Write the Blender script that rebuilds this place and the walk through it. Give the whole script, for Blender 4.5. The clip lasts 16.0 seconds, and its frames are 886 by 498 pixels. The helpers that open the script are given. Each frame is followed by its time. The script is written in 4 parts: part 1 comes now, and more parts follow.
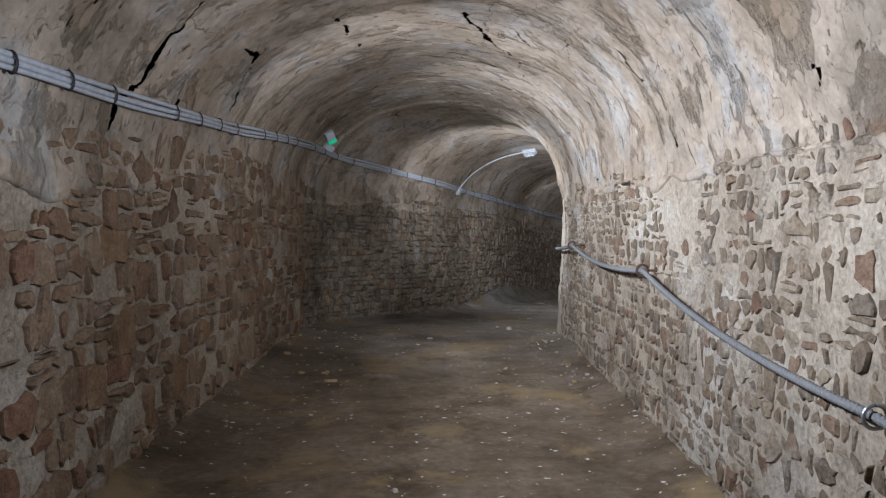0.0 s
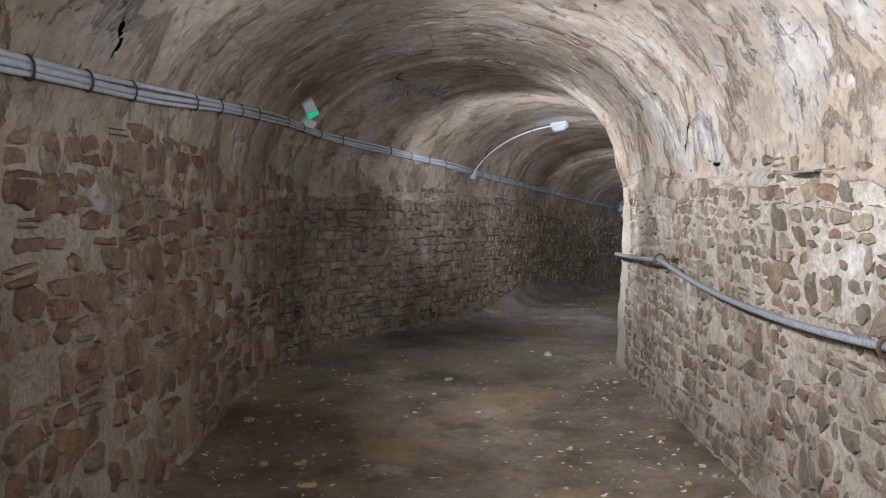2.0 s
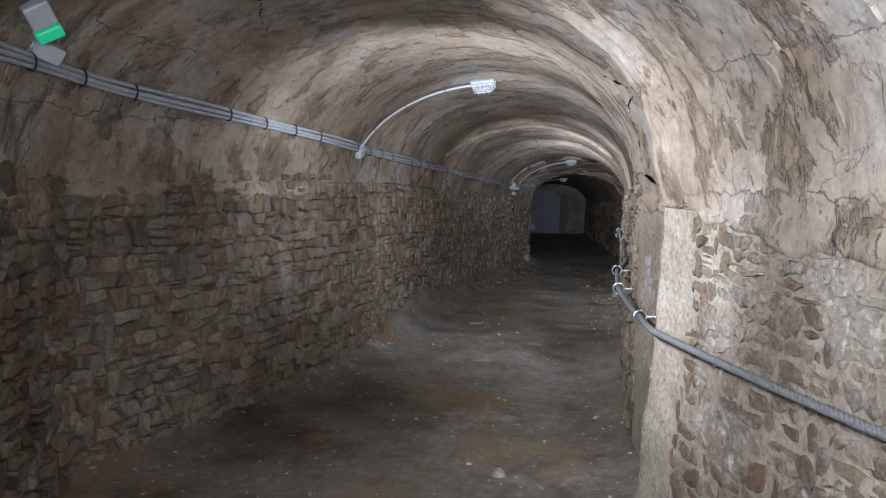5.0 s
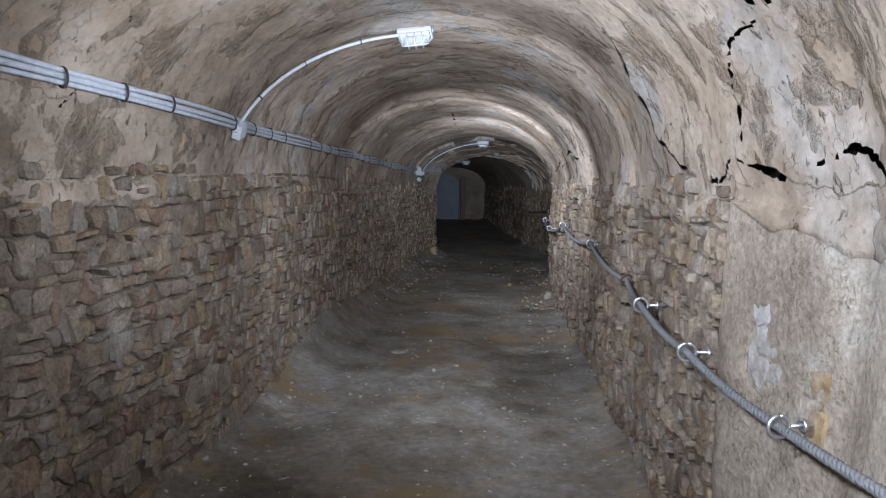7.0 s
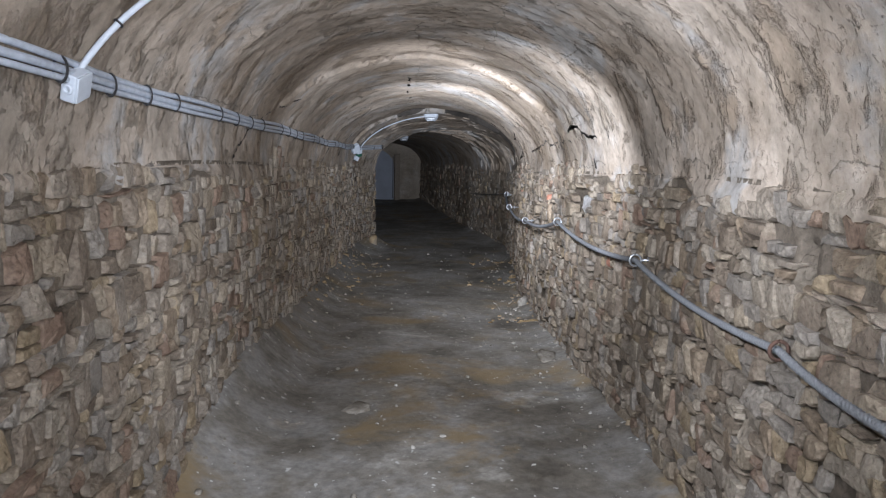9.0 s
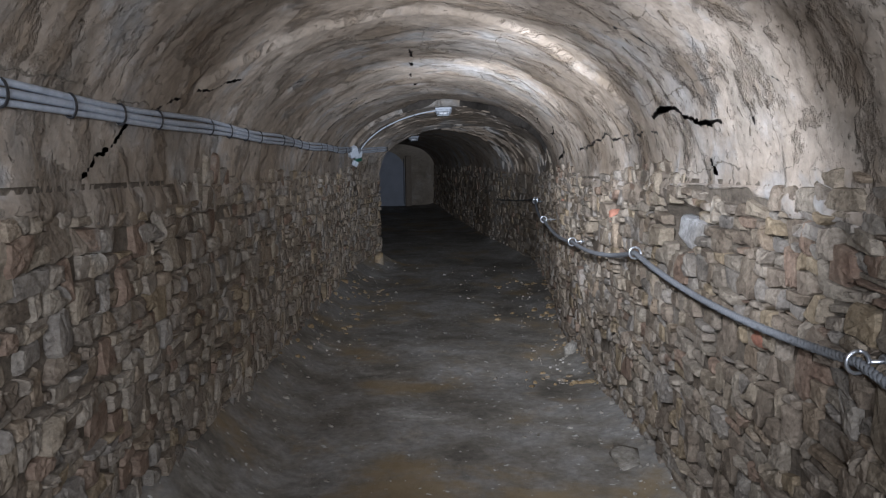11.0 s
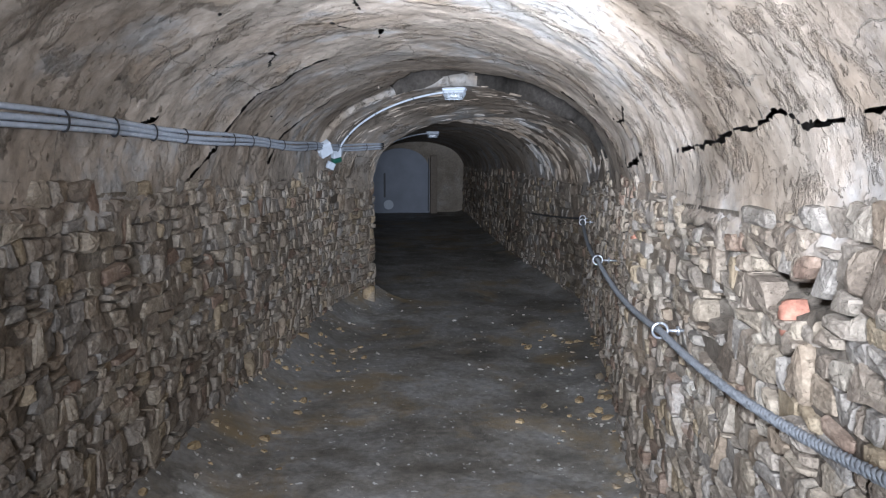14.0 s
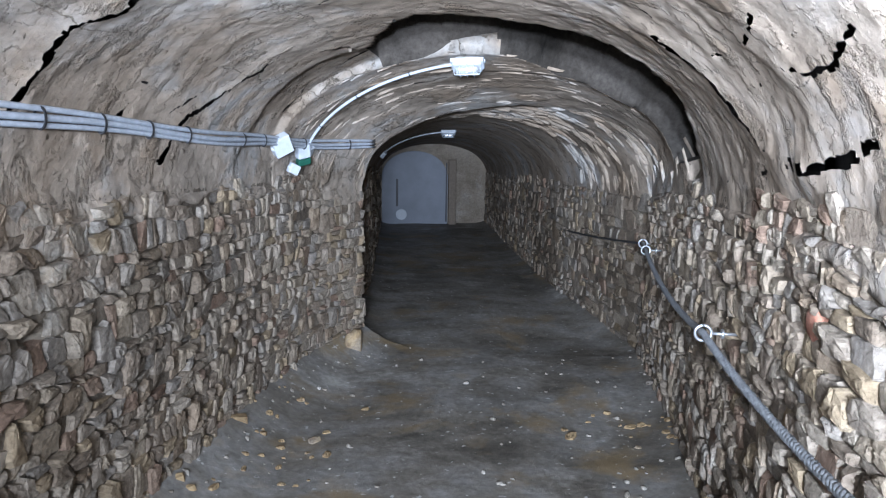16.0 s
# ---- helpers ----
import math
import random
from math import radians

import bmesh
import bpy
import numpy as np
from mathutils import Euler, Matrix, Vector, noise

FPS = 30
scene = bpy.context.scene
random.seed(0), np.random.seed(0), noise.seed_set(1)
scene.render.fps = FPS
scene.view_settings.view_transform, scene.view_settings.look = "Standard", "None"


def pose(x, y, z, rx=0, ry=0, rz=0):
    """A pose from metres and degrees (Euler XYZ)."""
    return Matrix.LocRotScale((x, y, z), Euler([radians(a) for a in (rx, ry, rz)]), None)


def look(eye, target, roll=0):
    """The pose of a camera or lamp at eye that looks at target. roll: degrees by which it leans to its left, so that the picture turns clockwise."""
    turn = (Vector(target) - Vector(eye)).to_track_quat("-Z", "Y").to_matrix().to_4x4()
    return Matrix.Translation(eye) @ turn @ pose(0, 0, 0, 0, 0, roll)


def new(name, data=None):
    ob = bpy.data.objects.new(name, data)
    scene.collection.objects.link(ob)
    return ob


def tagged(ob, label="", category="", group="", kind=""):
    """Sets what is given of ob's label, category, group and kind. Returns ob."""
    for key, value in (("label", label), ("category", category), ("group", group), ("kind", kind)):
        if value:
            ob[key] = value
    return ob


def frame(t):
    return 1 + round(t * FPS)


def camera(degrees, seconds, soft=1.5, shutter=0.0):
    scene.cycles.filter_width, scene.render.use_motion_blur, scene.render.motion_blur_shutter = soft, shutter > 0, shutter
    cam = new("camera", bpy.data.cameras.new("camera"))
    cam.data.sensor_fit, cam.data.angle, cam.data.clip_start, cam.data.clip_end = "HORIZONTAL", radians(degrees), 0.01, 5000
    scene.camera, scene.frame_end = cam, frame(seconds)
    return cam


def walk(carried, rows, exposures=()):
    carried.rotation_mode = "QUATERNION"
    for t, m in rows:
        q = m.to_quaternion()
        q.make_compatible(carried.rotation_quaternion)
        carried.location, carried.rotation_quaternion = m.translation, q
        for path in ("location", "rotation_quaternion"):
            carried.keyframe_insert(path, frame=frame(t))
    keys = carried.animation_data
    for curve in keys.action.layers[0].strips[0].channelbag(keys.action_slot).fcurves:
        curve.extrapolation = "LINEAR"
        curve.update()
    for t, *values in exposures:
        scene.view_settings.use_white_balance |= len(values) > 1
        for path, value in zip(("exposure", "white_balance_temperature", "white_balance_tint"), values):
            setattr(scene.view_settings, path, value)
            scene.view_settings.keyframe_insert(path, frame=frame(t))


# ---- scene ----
cam = camera(61.4, 16.0, 1.2)
PATH = [
    (0, (0.082, -0.065, 1.230), (0.074, 1.617, 1.145), 0.1),
    (0.5, (0.034, 0.467, 1.271), (0.014, 2.149, 1.185), 0.1),
    (1, (0.013, 0.955, 1.314), (-0.021, 2.636, 1.219), -1.5),
    (1.5, (-0.049, 1.463, 1.359), (-0.080, 3.144, 1.262), -1.1),
    (2, (-0.096, 1.947, 1.377), (-0.102, 3.626, 1.239), -0.8),
    (2.5, (-0.108, 2.444, 1.394), (-0.071, 4.121, 1.241), -0.5),
    (3, (-0.125, 2.967, 1.463), (0.061, 4.631, 1.279), 0.5),
    (3.5, (-0.105, 3.486, 1.506), (0.116, 5.145, 1.317), 1.5),
    (5.8, (-0.277, 5.649, 1.612), (0.100, 7.272, 1.371), 1.9),
    (6, (-0.241, 5.849, 1.606), (0.147, 7.472, 1.377), 2.0),
    (6.5, (-0.136, 6.324, 1.588), (0.286, 7.940, 1.374), 0.7),
    (7, (-0.082, 6.823, 1.550), (0.481, 8.388, 1.287), 1.2),
    (7.5, (0.032, 7.319, 1.533), (0.669, 8.848, 1.233), 2.2),
    (8, (0.125, 7.799, 1.556), (0.823, 9.302, 1.251), 2.6),
    (8.5, (0.143, 8.265, 1.537), (0.923, 9.726, 1.232), 2.1),
    (9, (0.276, 8.746, 1.495), (0.995, 10.235, 1.180), 1.6),
    (11.5, (1.410, 11.030, 1.381), (2.096, 12.537, 1.068), -0.3),
    (12, (1.677, 11.423, 1.372), (2.354, 12.935, 1.067), 0.2),
    (12.5, (1.923, 11.849, 1.295), (2.550, 13.382, 0.986), 0.1),
    (13, (2.231, 12.246, 1.257), (2.845, 13.783, 0.942), 0.2),
    (13.5, (2.464, 12.682, 1.222), (3.061, 14.225, 0.904), 0.4),
    (14, (2.664, 13.186, 1.211), (3.263, 14.727, 0.894), 0.5),
    (14.5, (2.923, 13.675, 1.159), (3.516, 15.219, 0.843), 0.4),
    (15, (3.098, 14.173, 1.106), (3.676, 15.724, 0.794), 0.4),
    (15.5, (3.301, 14.662, 1.058), (3.872, 16.215, 0.747), 0.2),
    (16, (3.540, 15.130, 1.037), (4.089, 16.692, 0.732), 0.8),
]
walk(cam, [(t, look(eye, target, roll)) for t, eye, target, roll in PATH],
     exposures=[(0, 0.81, 6140, 10), (0.5, 0.91, 6150, 10), (1.5, 0.70, 6220, 10), (2, 1.02, 6390, 10), (2.5, 1.35, 6400, 10), (3, 1.11, 6380, 10), (3.5, 0.83, 6360, 10), (6, 1.20, 6020, 10), (6.5, 0.80, 5990, 10), (7, 1.38, 5950, 10), (7.5, 1.57, 5920, 10), (8, 1.69, 5950, 10), (8.5, 1.61, 5990, 10), (9, 1.93, 6020, 10), (11.5, 1.40, 5910, 10), (12, 1.70, 5860, 10), (12.5, 1.78, 5810, 9), (13, 2.05, 5790, 9), (13.5, 2.39, 5760, 9), (14, 2.42, 5730, 9), (14.5, 2.40, 5710, 8), (15, 2.78, 5640, 8), (15.5, 2.93, 5580, 8), (16, 3.32, 5510, 8)])

# ---------------------------------------------------------------- light
# The clip is lit by a torch carried by the walker; here it stands at rest
# at points along the walk, turned the way it was turned there.
world = bpy.data.worlds.new("dark")
world.use_nodes = True
world.node_tree.nodes["Background"].inputs[0].default_value = (0.25, 0.27, 0.32, 1)
world.node_tree.nodes["Background"].inputs[1].default_value = 0.0
scene.world = world

# eye, direction, cone, watts
TORCH = [
    ((-0.09, 1.85, 1.49), (-0.56, 0.79, -0.26), 150, 34.1),
    ((-0.09, 1.85, 1.49), (0.74, 0.63, -0.26), 150, 110.0),
    ((-0.12, 3.17, 1.60), (-0.43, 0.80, 0.42), 150, 13.1),
    ((-0.12, 3.17, 1.60), (0.28, 0.92, -0.26), 150, 36.9),
    ((-0.12, 3.17, 1.60), (0.81, 0.53, -0.26), 150, 52.5),
    ((-0.18, 4.43, 1.67), (-0.03, 0.91, 0.42), 150, 28.2),
    ((-0.18, 4.43, 1.67), (0.84, 0.48, -0.26), 150, 69.4),
    ((-0.28, 5.65, 1.73), (0.66, 0.71, -0.26), 150, 81.4),
    ((-0.08, 6.82, 1.67), (0.74, 0.62, -0.26), 70, 70.6),
    ((0.13, 7.99, 1.67), (0.94, 0.23, -0.26), 150, 46.0),
    ((0.50, 9.20, 1.59), (0.82, 0.56, 0.09), 150, 49.9),
    ((0.50, 9.20, 1.59), (-0.16, 0.98, 0.09), 150, 33.5),
    ((1.09, 10.39, 1.53), (0.55, 0.79, -0.26), 150, 58.6),
    ((2.22, 12.42, 1.36), (0.76, 0.60, -0.26), 120, 58.0),
    ((2.32, 12.42, 1.36), (0.51, 0.82, -0.26), 70, 89.2),
    ((2.87, 13.58, 1.29), (-0.22, 0.88, 0.42), 110, 18.0),
    ((2.87, 13.58, 1.29), (0.50, 0.83, -0.26), 70, 118.8),
    ((2.87, 13.58, 1.29), (0.51, 0.85, 0.09), 70, 86.5),
    ((3.35, 14.76, 1.17), (0.14, 0.99, 0.09), 70, 40.4),
    ((3.35, 14.76, 1.17), (0.50, 0.86, 0.09), 70, 117.1),
]
for eye_at, way, cone, watts in TORCH:
    lamp = bpy.data.lights.new("torch", "SPOT")
    lamp.energy = watts
    lamp.color = (0.93, 0.97, 1.06)
    lamp.spot_size = radians(cone)
    lamp.spot_blend = 1.0
    lamp.shadow_soft_size = 0.05
    ob = new("torch", lamp)
    ob.matrix_world = look(eye_at, Vector(eye_at) + Vector(way))

# ---------------------------------------------------------------- plan
K = 0.842  # plan units to metres
# left foot x y, right foot x y, floor, springing above floor, crown above floor
MAIN = [
    (-1.64, -5.0, 1.46, -5.0, 0.0, 1.72, 2.88),
    (-1.66, 3.0, 1.45, 3.0, 0.0, 1.72, 2.90),
    (-1.68, 6.5, 1.45, 6.5, -0.02, 1.70, 2.92),
    (-1.72, 9.4, 1.48, 8.6, -0.08, 1.74, 2.98),
    (-1.58, 10.45, 1.52, 9.35, -0.14, 1.76, 2.98),
    (-1.15, 11.05, 1.84, 9.75, -0.16, 1.78, 2.96),
    (-0.72, 11.65, 1.98, 10.5, -0.20, 1.80, 2.94),
    (0.08, 13.0, 2.58, 11.85, -0.27, 1.80, 2.92),
    (0.85, 14.85, 3.42, 13.7, -0.38, 1.80, 2.90),
    (2.2, 18.0, 4.75, 16.75, -0.66, 1.80, 2.86),
    (3.5, 21.05, 6.07, 19.7, -0.95, 1.80, 2.82),
    (4.85, 23.9, 7.66, 22.45, -1.15, 1.80, 2.80),
    (5.3, 24.75, 8.15, 23.4, -1.2, 1.76, 2.68),
    (5.98, 25.5, 8.62, 24.3, -1.26, 1.66, 2.44),
]
DEEP = [
    (5.86, 25.42, 8.66, 24.2, -1.27, 1.64, 2.68),
    (5.95, 26.0, 8.76, 24.9, -1.29, 1.62, 2.62),
    (6.85, 28.9, 9.45, 28.0, -1.40, 1.60, 2.48),
    (7.85, 32.5, 10.5, 31.6, -1.58, 1.50, 2.35),
    (9.3, 37.6, 12.1, 37.0, -1.80, 1.40, 2.16),
]


class Run:
    """A stretch of vaulted passage between stations of the plan."""

    def __init__(self, rows):
        a = np.array(rows, float) * K
        mid = (a[:, 0:2] + a[:, 2:4]) / 2
        self.s = np.concatenate([[0], np.cumsum(np.linalg.norm(np.diff(mid, axis=0), axis=1))])
        self.a = a
        self.length = self.s[-1]

    def at(self, u):
        cols = [np.interp(u, self.s, self.a[:, k]) for k in range(4)]
        for k in range(4, 7):
            # heights glide over the stations
            cols.append(sum(np.interp(np.asarray(u) + o, self.s, self.a[:, k]) for o in (-0.5, -0.25, 0.0, 0.25, 0.5)) / 5)
        return np.stack(cols, axis=-1)

    def find(self, x, y):
        us = np.linspace(0, self.length, 2000)
        q = self.at(us)
        dx, dy = q[:, 2] - q[:, 0], q[:, 3] - q[:, 1]
        off = np.abs(dx * (y - q[:, 1]) - dy * (x - q[:, 0])) / np.hypot(dx, dy)
        off += 0.05 * np.hypot(x - (q[:, 0] + q[:, 2]) / 2, y - (q[:, 1] + q[:, 3]) / 2)
        return us[np.argmin(off)]

    def vault(self, u, th):
        """Point and inward normal on the vault; th 0 left springing, pi right springing."""
        q = self.at(u)
        c, s = np.cos(th), np.sin(th)
        s2 = np.sign(s) * np.abs(s) ** 0.92
        mx, my = (q[..., 0] + q[..., 2]) / 2, (q[..., 1] + q[..., 3]) / 2
        hx, hy = (q[..., 2] - q[..., 0]) / 2, (q[..., 3] - q[..., 1]) / 2
        rise = q[..., 6] - q[..., 5]
        p = np.stack([mx - c * hx, my - c * hy, q[..., 4] + q[..., 5] + rise * s2], axis=-1)
        half = np.hypot(hx, hy)
        n = np.stack([c * hx / half * rise, c * hy / half * rise, -s * half], axis=-1)
        n /= np.linalg.norm(n, axis=-1, keepdims=True)
        return p, n

    def wall(self, u, h, side):
        """Point and inward normal on a wall; h metres above the floor, side -1 left, 1 right."""
        q = self.at(u)
        hx, hy = q[..., 2] - q[..., 0], q[..., 3] - q[..., 1]
        half = np.hypot(hx, hy)
        k = 0 if side < 0 else 2
        eps = 0.02
        q2, q1 = self.at(np.minimum(u + eps, self.length)), self.at(np.maximum(u - eps, 0))
        tx, ty = q2[..., k] - q1[..., k], q2[..., k + 1] - q1[..., k + 1]
        tl = np.hypot(tx, ty)
        n = np.stack([-side * ty / tl, side * tx / tl, np.zeros_like(tl)], axis=-1)
        p = np.stack([q[..., k], q[..., k + 1], q[..., 4] + h], axis=-1)
        return p, n

    def theta_for(self, u, z, side):
        """The angle on the vault at which it stands at height z, on a side."""
        q = self.at(u)
        r = np.clip((z - q[4] - q[5]) / (q[6] - q[5]), 0, 1) ** (1 / 0.92)
        th = math.asin(r)
        return th if side < 0 else math.pi - th


main, deep = Run(MAIN), Run(DEEP)


# ---------------------------------------------------------------- noise
def value_noise(p):
    i = np.floor(p).astype(np.int64)
    f = p - i
    f = f * f * (3 - 2 * f)
    out = 0
    for dx in (0, 1):
        for dy in (0, 1):
            for dz in (0, 1):
                h = (i[..., 0] + dx) * 374761393 + (i[..., 1] + dy) * 668265263 + (i[..., 2] + dz) * 2147483647
                h = (h ^ (h >> 13)) * 1274126177
                h = ((h ^ (h >> 16)) & 0xFFFF) / 32767.5 - 1
                w = (f[..., 0] if dx else 1 - f[..., 0]) * (f[..., 1] if dy else 1 - f[..., 1]) * (f[..., 2] if dz else 1 - f[..., 2])
                out = out + h * w
    return out


def fbm(p, octaves=4):
    out, amp = 0, 1.0
    for _ in range(octaves):
        out = out + amp * value_noise(p)
        p, amp = p * 2.03 + 17.3, amp * 0.5
    return out


def terrace(n, steps, sharp=6.0):
    q = n * steps
    f = q - np.floor(q)
    return (np.floor(q) + np.clip((f - 0.5) * sharp + 0.5, 0, 1)) / steps


# ---------------------------------------------------------------- materials
def shader(name):
    m = bpy.data.materials.new(name)
    m.use_nodes = True
    return m, m.node_tree, m.node_tree.nodes["Principled BSDF"]


def link(tree, a, b):
    tree.links.new(a, b)


def noise_node(tree, scale, detail=6.0, rough=0.6, distortion=0.0, stretch=None, world_space=True):
    geo = tree.nodes.new("ShaderNodeNewGeometry" if world_space else "ShaderNodeTexCoord")
    src = geo.outputs["Position" if world_space else "Object"]
    if stretch:
        mp = tree.nodes.new("ShaderNodeMapping")
        mp.inputs["Scale"].default_value = stretch
        link(tree, src, mp.inputs["Vector"])
        src = mp.outputs[0]
    n = tree.nodes.new("ShaderNodeTexNoise")
    n.inputs["Scale"].default_value = scale
    n.inputs["Detail"].default_value = detail
    n.inputs["Roughness"].default_value = rough
    n.inputs["Distortion"].default_value = distortion
    link(tree, src, n.inputs["Vector"])
    return n


def ramp(tree, src, stops):
    r = tree.nodes.new("ShaderNodeValToRGB")
    e = r.color_ramp.elements
    while len(e) < len(stops):
        e.new(0.5)
    for k, (at, col) in enumerate(stops):
        e[k].position = at
        e[k].color = (*col, 1) if len(col) == 3 else col
    link(tree, src, r.inputs[0])
    return r


def mix(tree, fac, a, b, mode="MIX"):
    m = tree.nodes.new("ShaderNodeMix")
    m.data_type = "RGBA"
    m.blend_type = mode
    for sock, val in ((m.inputs[0], fac), (m.inputs[6], a), (m.inputs[7], b)):
        if hasattr(val, "is_linked"):
            link(tree, val, sock)
        else:
            sock.default_value = val if not isinstance(val, tuple) or len(val) == 4 else (*val, 1)
    return m.outputs[2]


def bump(tree, bsdf, parts):
    prev = None
    for src, strength, dist in parts:
        b = tree.nodes.new("ShaderNodeBump")
        b.inputs["Strength"].default_value = strength
        b.inputs["Distance"].default_value = dist
        link(tree, src, b.inputs["Height"])
        if prev:
            link(tree, prev, b.inputs["Normal"])
        prev = b.outputs[0]
    link(tree, prev, bsdf.inputs["Normal"])


def rock_material(name, stops, pale, pale_from, pale_to, rough=0.8, scale=1.6, grain=38.0, relief=0.6, tones=None, chips=4.2, stain=0.55, flaked=None, mix_tone=0.42, grain_dark=0.55, fine_relief=1.0, flecks=None, brown_until=False, gloss=0.18, tooled=None):
    """Stone or plaster: broad tones, pale lime patches, stains, fine grain, chips and pits."""
    m, t, b = shader(name)
    broad = noise_node(t, scale, 8, 0.62, 0.2)
    base = ramp(t, broad.outputs[0], stops).outputs[0]
    if tones:
        info = t.nodes.new("ShaderNodeObjectInfo")
        attr = t.nodes.new("ShaderNodeAttribute")
        attr.attribute_name = "tone"
        add = t.nodes.new("ShaderNodeMath")
        add.operation = "ADD"
        link(t, info.outputs["Random"], add.inputs[0])
        link(t, attr.outputs["Fac"], add.inputs[1])
        fract = t.nodes.new("ShaderNodeMath")
        fract.operation = "FRACT"
        link(t, add.outputs[0], fract.inputs[0])
        own = ramp(t, fract.outputs[0], tones)
        own.color_ramp.interpolation = "CONSTANT"
        base = mix(t, mix_tone, base, own.outputs[0])
    if flaked:
        loss = noise_node(t, 0.9, 11, 0.62, 0.4)
        bare = ramp(t, loss.outputs[0], [(0.46, (0, 0, 0)), (0.6, (1, 1, 1))]).outputs[0]
        base = mix(t, bare, base, flaked)
    patch = noise_node(t, min(scale, 2.0) * 0.6, 10, 0.7, 0.3)
    mask = ramp(t, patch.outputs[0], [(pale_from, (0, 0, 0)), (pale_to, (1, 1, 1))]).outputs[0]
    col = mix(t, mask, base, pale)
    soil = noise_node(t, 0.55, 9, 0.68, 0.3)
    dirt = ramp(t, soil.outputs[0], [(0.32, (stain, stain * 0.96, stain * 0.9)), (0.52, (1, 1, 1))]).outputs[0]
    col = mix(t, 1.0, col, dirt, "MULTIPLY")
    fine = noise_node(t, grain, 8, 0.7)
    tone = ramp(t, fine.outputs[0], [(0.28, (grain_dark, grain_dark * 0.97, grain_dark * 0.94)), (0.72, (1.36, 1.36, 1.36))]).outputs[0]
    col = mix(t, 1.0, col, tone, "MULTIPLY")
    if brown_until:
        # brown earth before the bend, greyer trodden ground after it
        geo = t.nodes.new("ShaderNodeNewGeometry")
        split = t.nodes.new("ShaderNodeSeparateXYZ")
        link(t, geo.outputs["Position"], split.inputs[0])
        way = t.nodes.new("ShaderNodeMath")
        way.operation = "MULTIPLY_ADD"
        link(t, soil.outputs[0], way.inputs[0])
        way.inputs[1].default_value = 6.0
        link(t, split.outputs[1], way.inputs[2])
        scaled = t.nodes.new("ShaderNodeMapRange")
        scaled.inputs[1].default_value, scaled.inputs[2].default_value = 8.0, 14.5
        link(t, way.outputs[0], scaled.inputs[0])
        col = mix(t, 1.0, col, ramp(t, scaled.outputs[0], [(0.0, (0.58, 0.47, 0.37)), (1.0, (1, 1, 1))]).outputs[0], "MULTIPLY")
    if flecks:
        # ochre clay trodden over the ground in patches
        clay = noise_node(t, 1.15, 9, 0.66, 0.3)
        col = mix(t, ramp(t, clay.outputs[0], [(0.53, (0, 0, 0)), (0.63, (0.75, 0.75, 0.75))]).outputs[0], col, (0.21, 0.15, 0.075))
        spot = noise_node(t, 21.0, 3, 0.5, 0.2)
        on = ramp(t, spot.outputs[0], [(0.68, (0, 0, 0)), (0.71, (1, 1, 1))]).outputs[0]
        col = mix(t, on, col, flecks)
    link(t, col, b.inputs["Base Color"])
    b.inputs["Roughness"].default_value = rough
    b.inputs["Specular IOR Level"].default_value = gloss
    mid = noise_node(t, 13.0, 8, 0.7, 0.0)
    chip = noise_node(t, chips, 9, 0.6, 0.15)
    edges = ramp(t, chip.outputs[0], [(0.0, (0, 0, 0)), (0.41, (0.2,) * 3), (0.425, (0.45,) * 3), (0.57, (0.6,) * 3), (0.60, (0.9,) * 3), (1.0, (1, 1, 1))]).outputs[0]
    extra = []
    if tooled:
        # tool marks and spalls drawn out round the vault, and faint joints of its blocks
        lay = t.nodes.new("ShaderNodeAttribute")
        lay.attribute_name = "lay"
        marks = []
        for sx, sy, detail, lo, hi in ((15.0, 7.0, 7, 0.31, 0.37), (3.6, 2.2, 10, 0.38, 0.47), (44.0, 24.0, 5, 0.30, 0.38)):
            mp = t.nodes.new("ShaderNodeMapping")
            mp.inputs["Scale"].default_value = (sx, sy, 1)
            mp.inputs["Rotation"].default_value = (0, 0, 0.12)
            link(t, lay.outputs["Vector"], mp.inputs["Vector"])
            n = t.nodes.new("ShaderNodeTexNoise")
            n.inputs["Scale"].default_value, n.inputs["Detail"].default_value, n.inputs["Roughness"].default_value = 1.0, detail, 0.6
            n.inputs["Distortion"].default_value = 0.25
            link(t, mp.outputs[0], n.inputs["Vector"])
            marks.append(ramp(t, n.outputs[0], [(lo, (0, 0, 0)), (hi, (1, 1, 1))]).outputs[0])
        shift = t.nodes.new("ShaderNodeVectorMath")
        shift.operation = "MULTIPLY_ADD"
        link(t, chip.outputs["Color"], shift.inputs[0])
        shift.inputs[1].default_value = (0.22, 0.22, 0)
        link(t, lay.outputs["Vector"], shift.inputs[2])
        blocks = t.nodes.new("ShaderNodeTexBrick")
        blocks.inputs["Scale"].default_value, blocks.inputs["Mortar Size"].default_value, blocks.inputs["Mortar Smooth"].default_value = 1.0, 0.004, 0.4
        blocks.inputs["Brick Width"].default_value, blocks.inputs["Row Height"].default_value = 0.85, 0.46
        link(t, shift.outputs[0], blocks.inputs["Vector"])
        gone = ramp(t, patch.outputs[0], [(0.52, (0, 0, 0)), (0.56, (1, 1, 1))]).outputs[0]
        joint = mix(t, gone, (0, 0, 0), blocks.outputs["Fac"])
        col = mix(t, 1.0, col, mix(t, marks[0], (tooled, tooled * 0.95, tooled * 0.88), (1, 1, 1)), "MULTIPLY")
        col = mix(t, 1.0, col, mix(t, marks[1], (0.86, 0.82, 0.77), (1, 1, 1)), "MULTIPLY")
        col = mix(t, joint, col, (0.16, 0.135, 0.105))
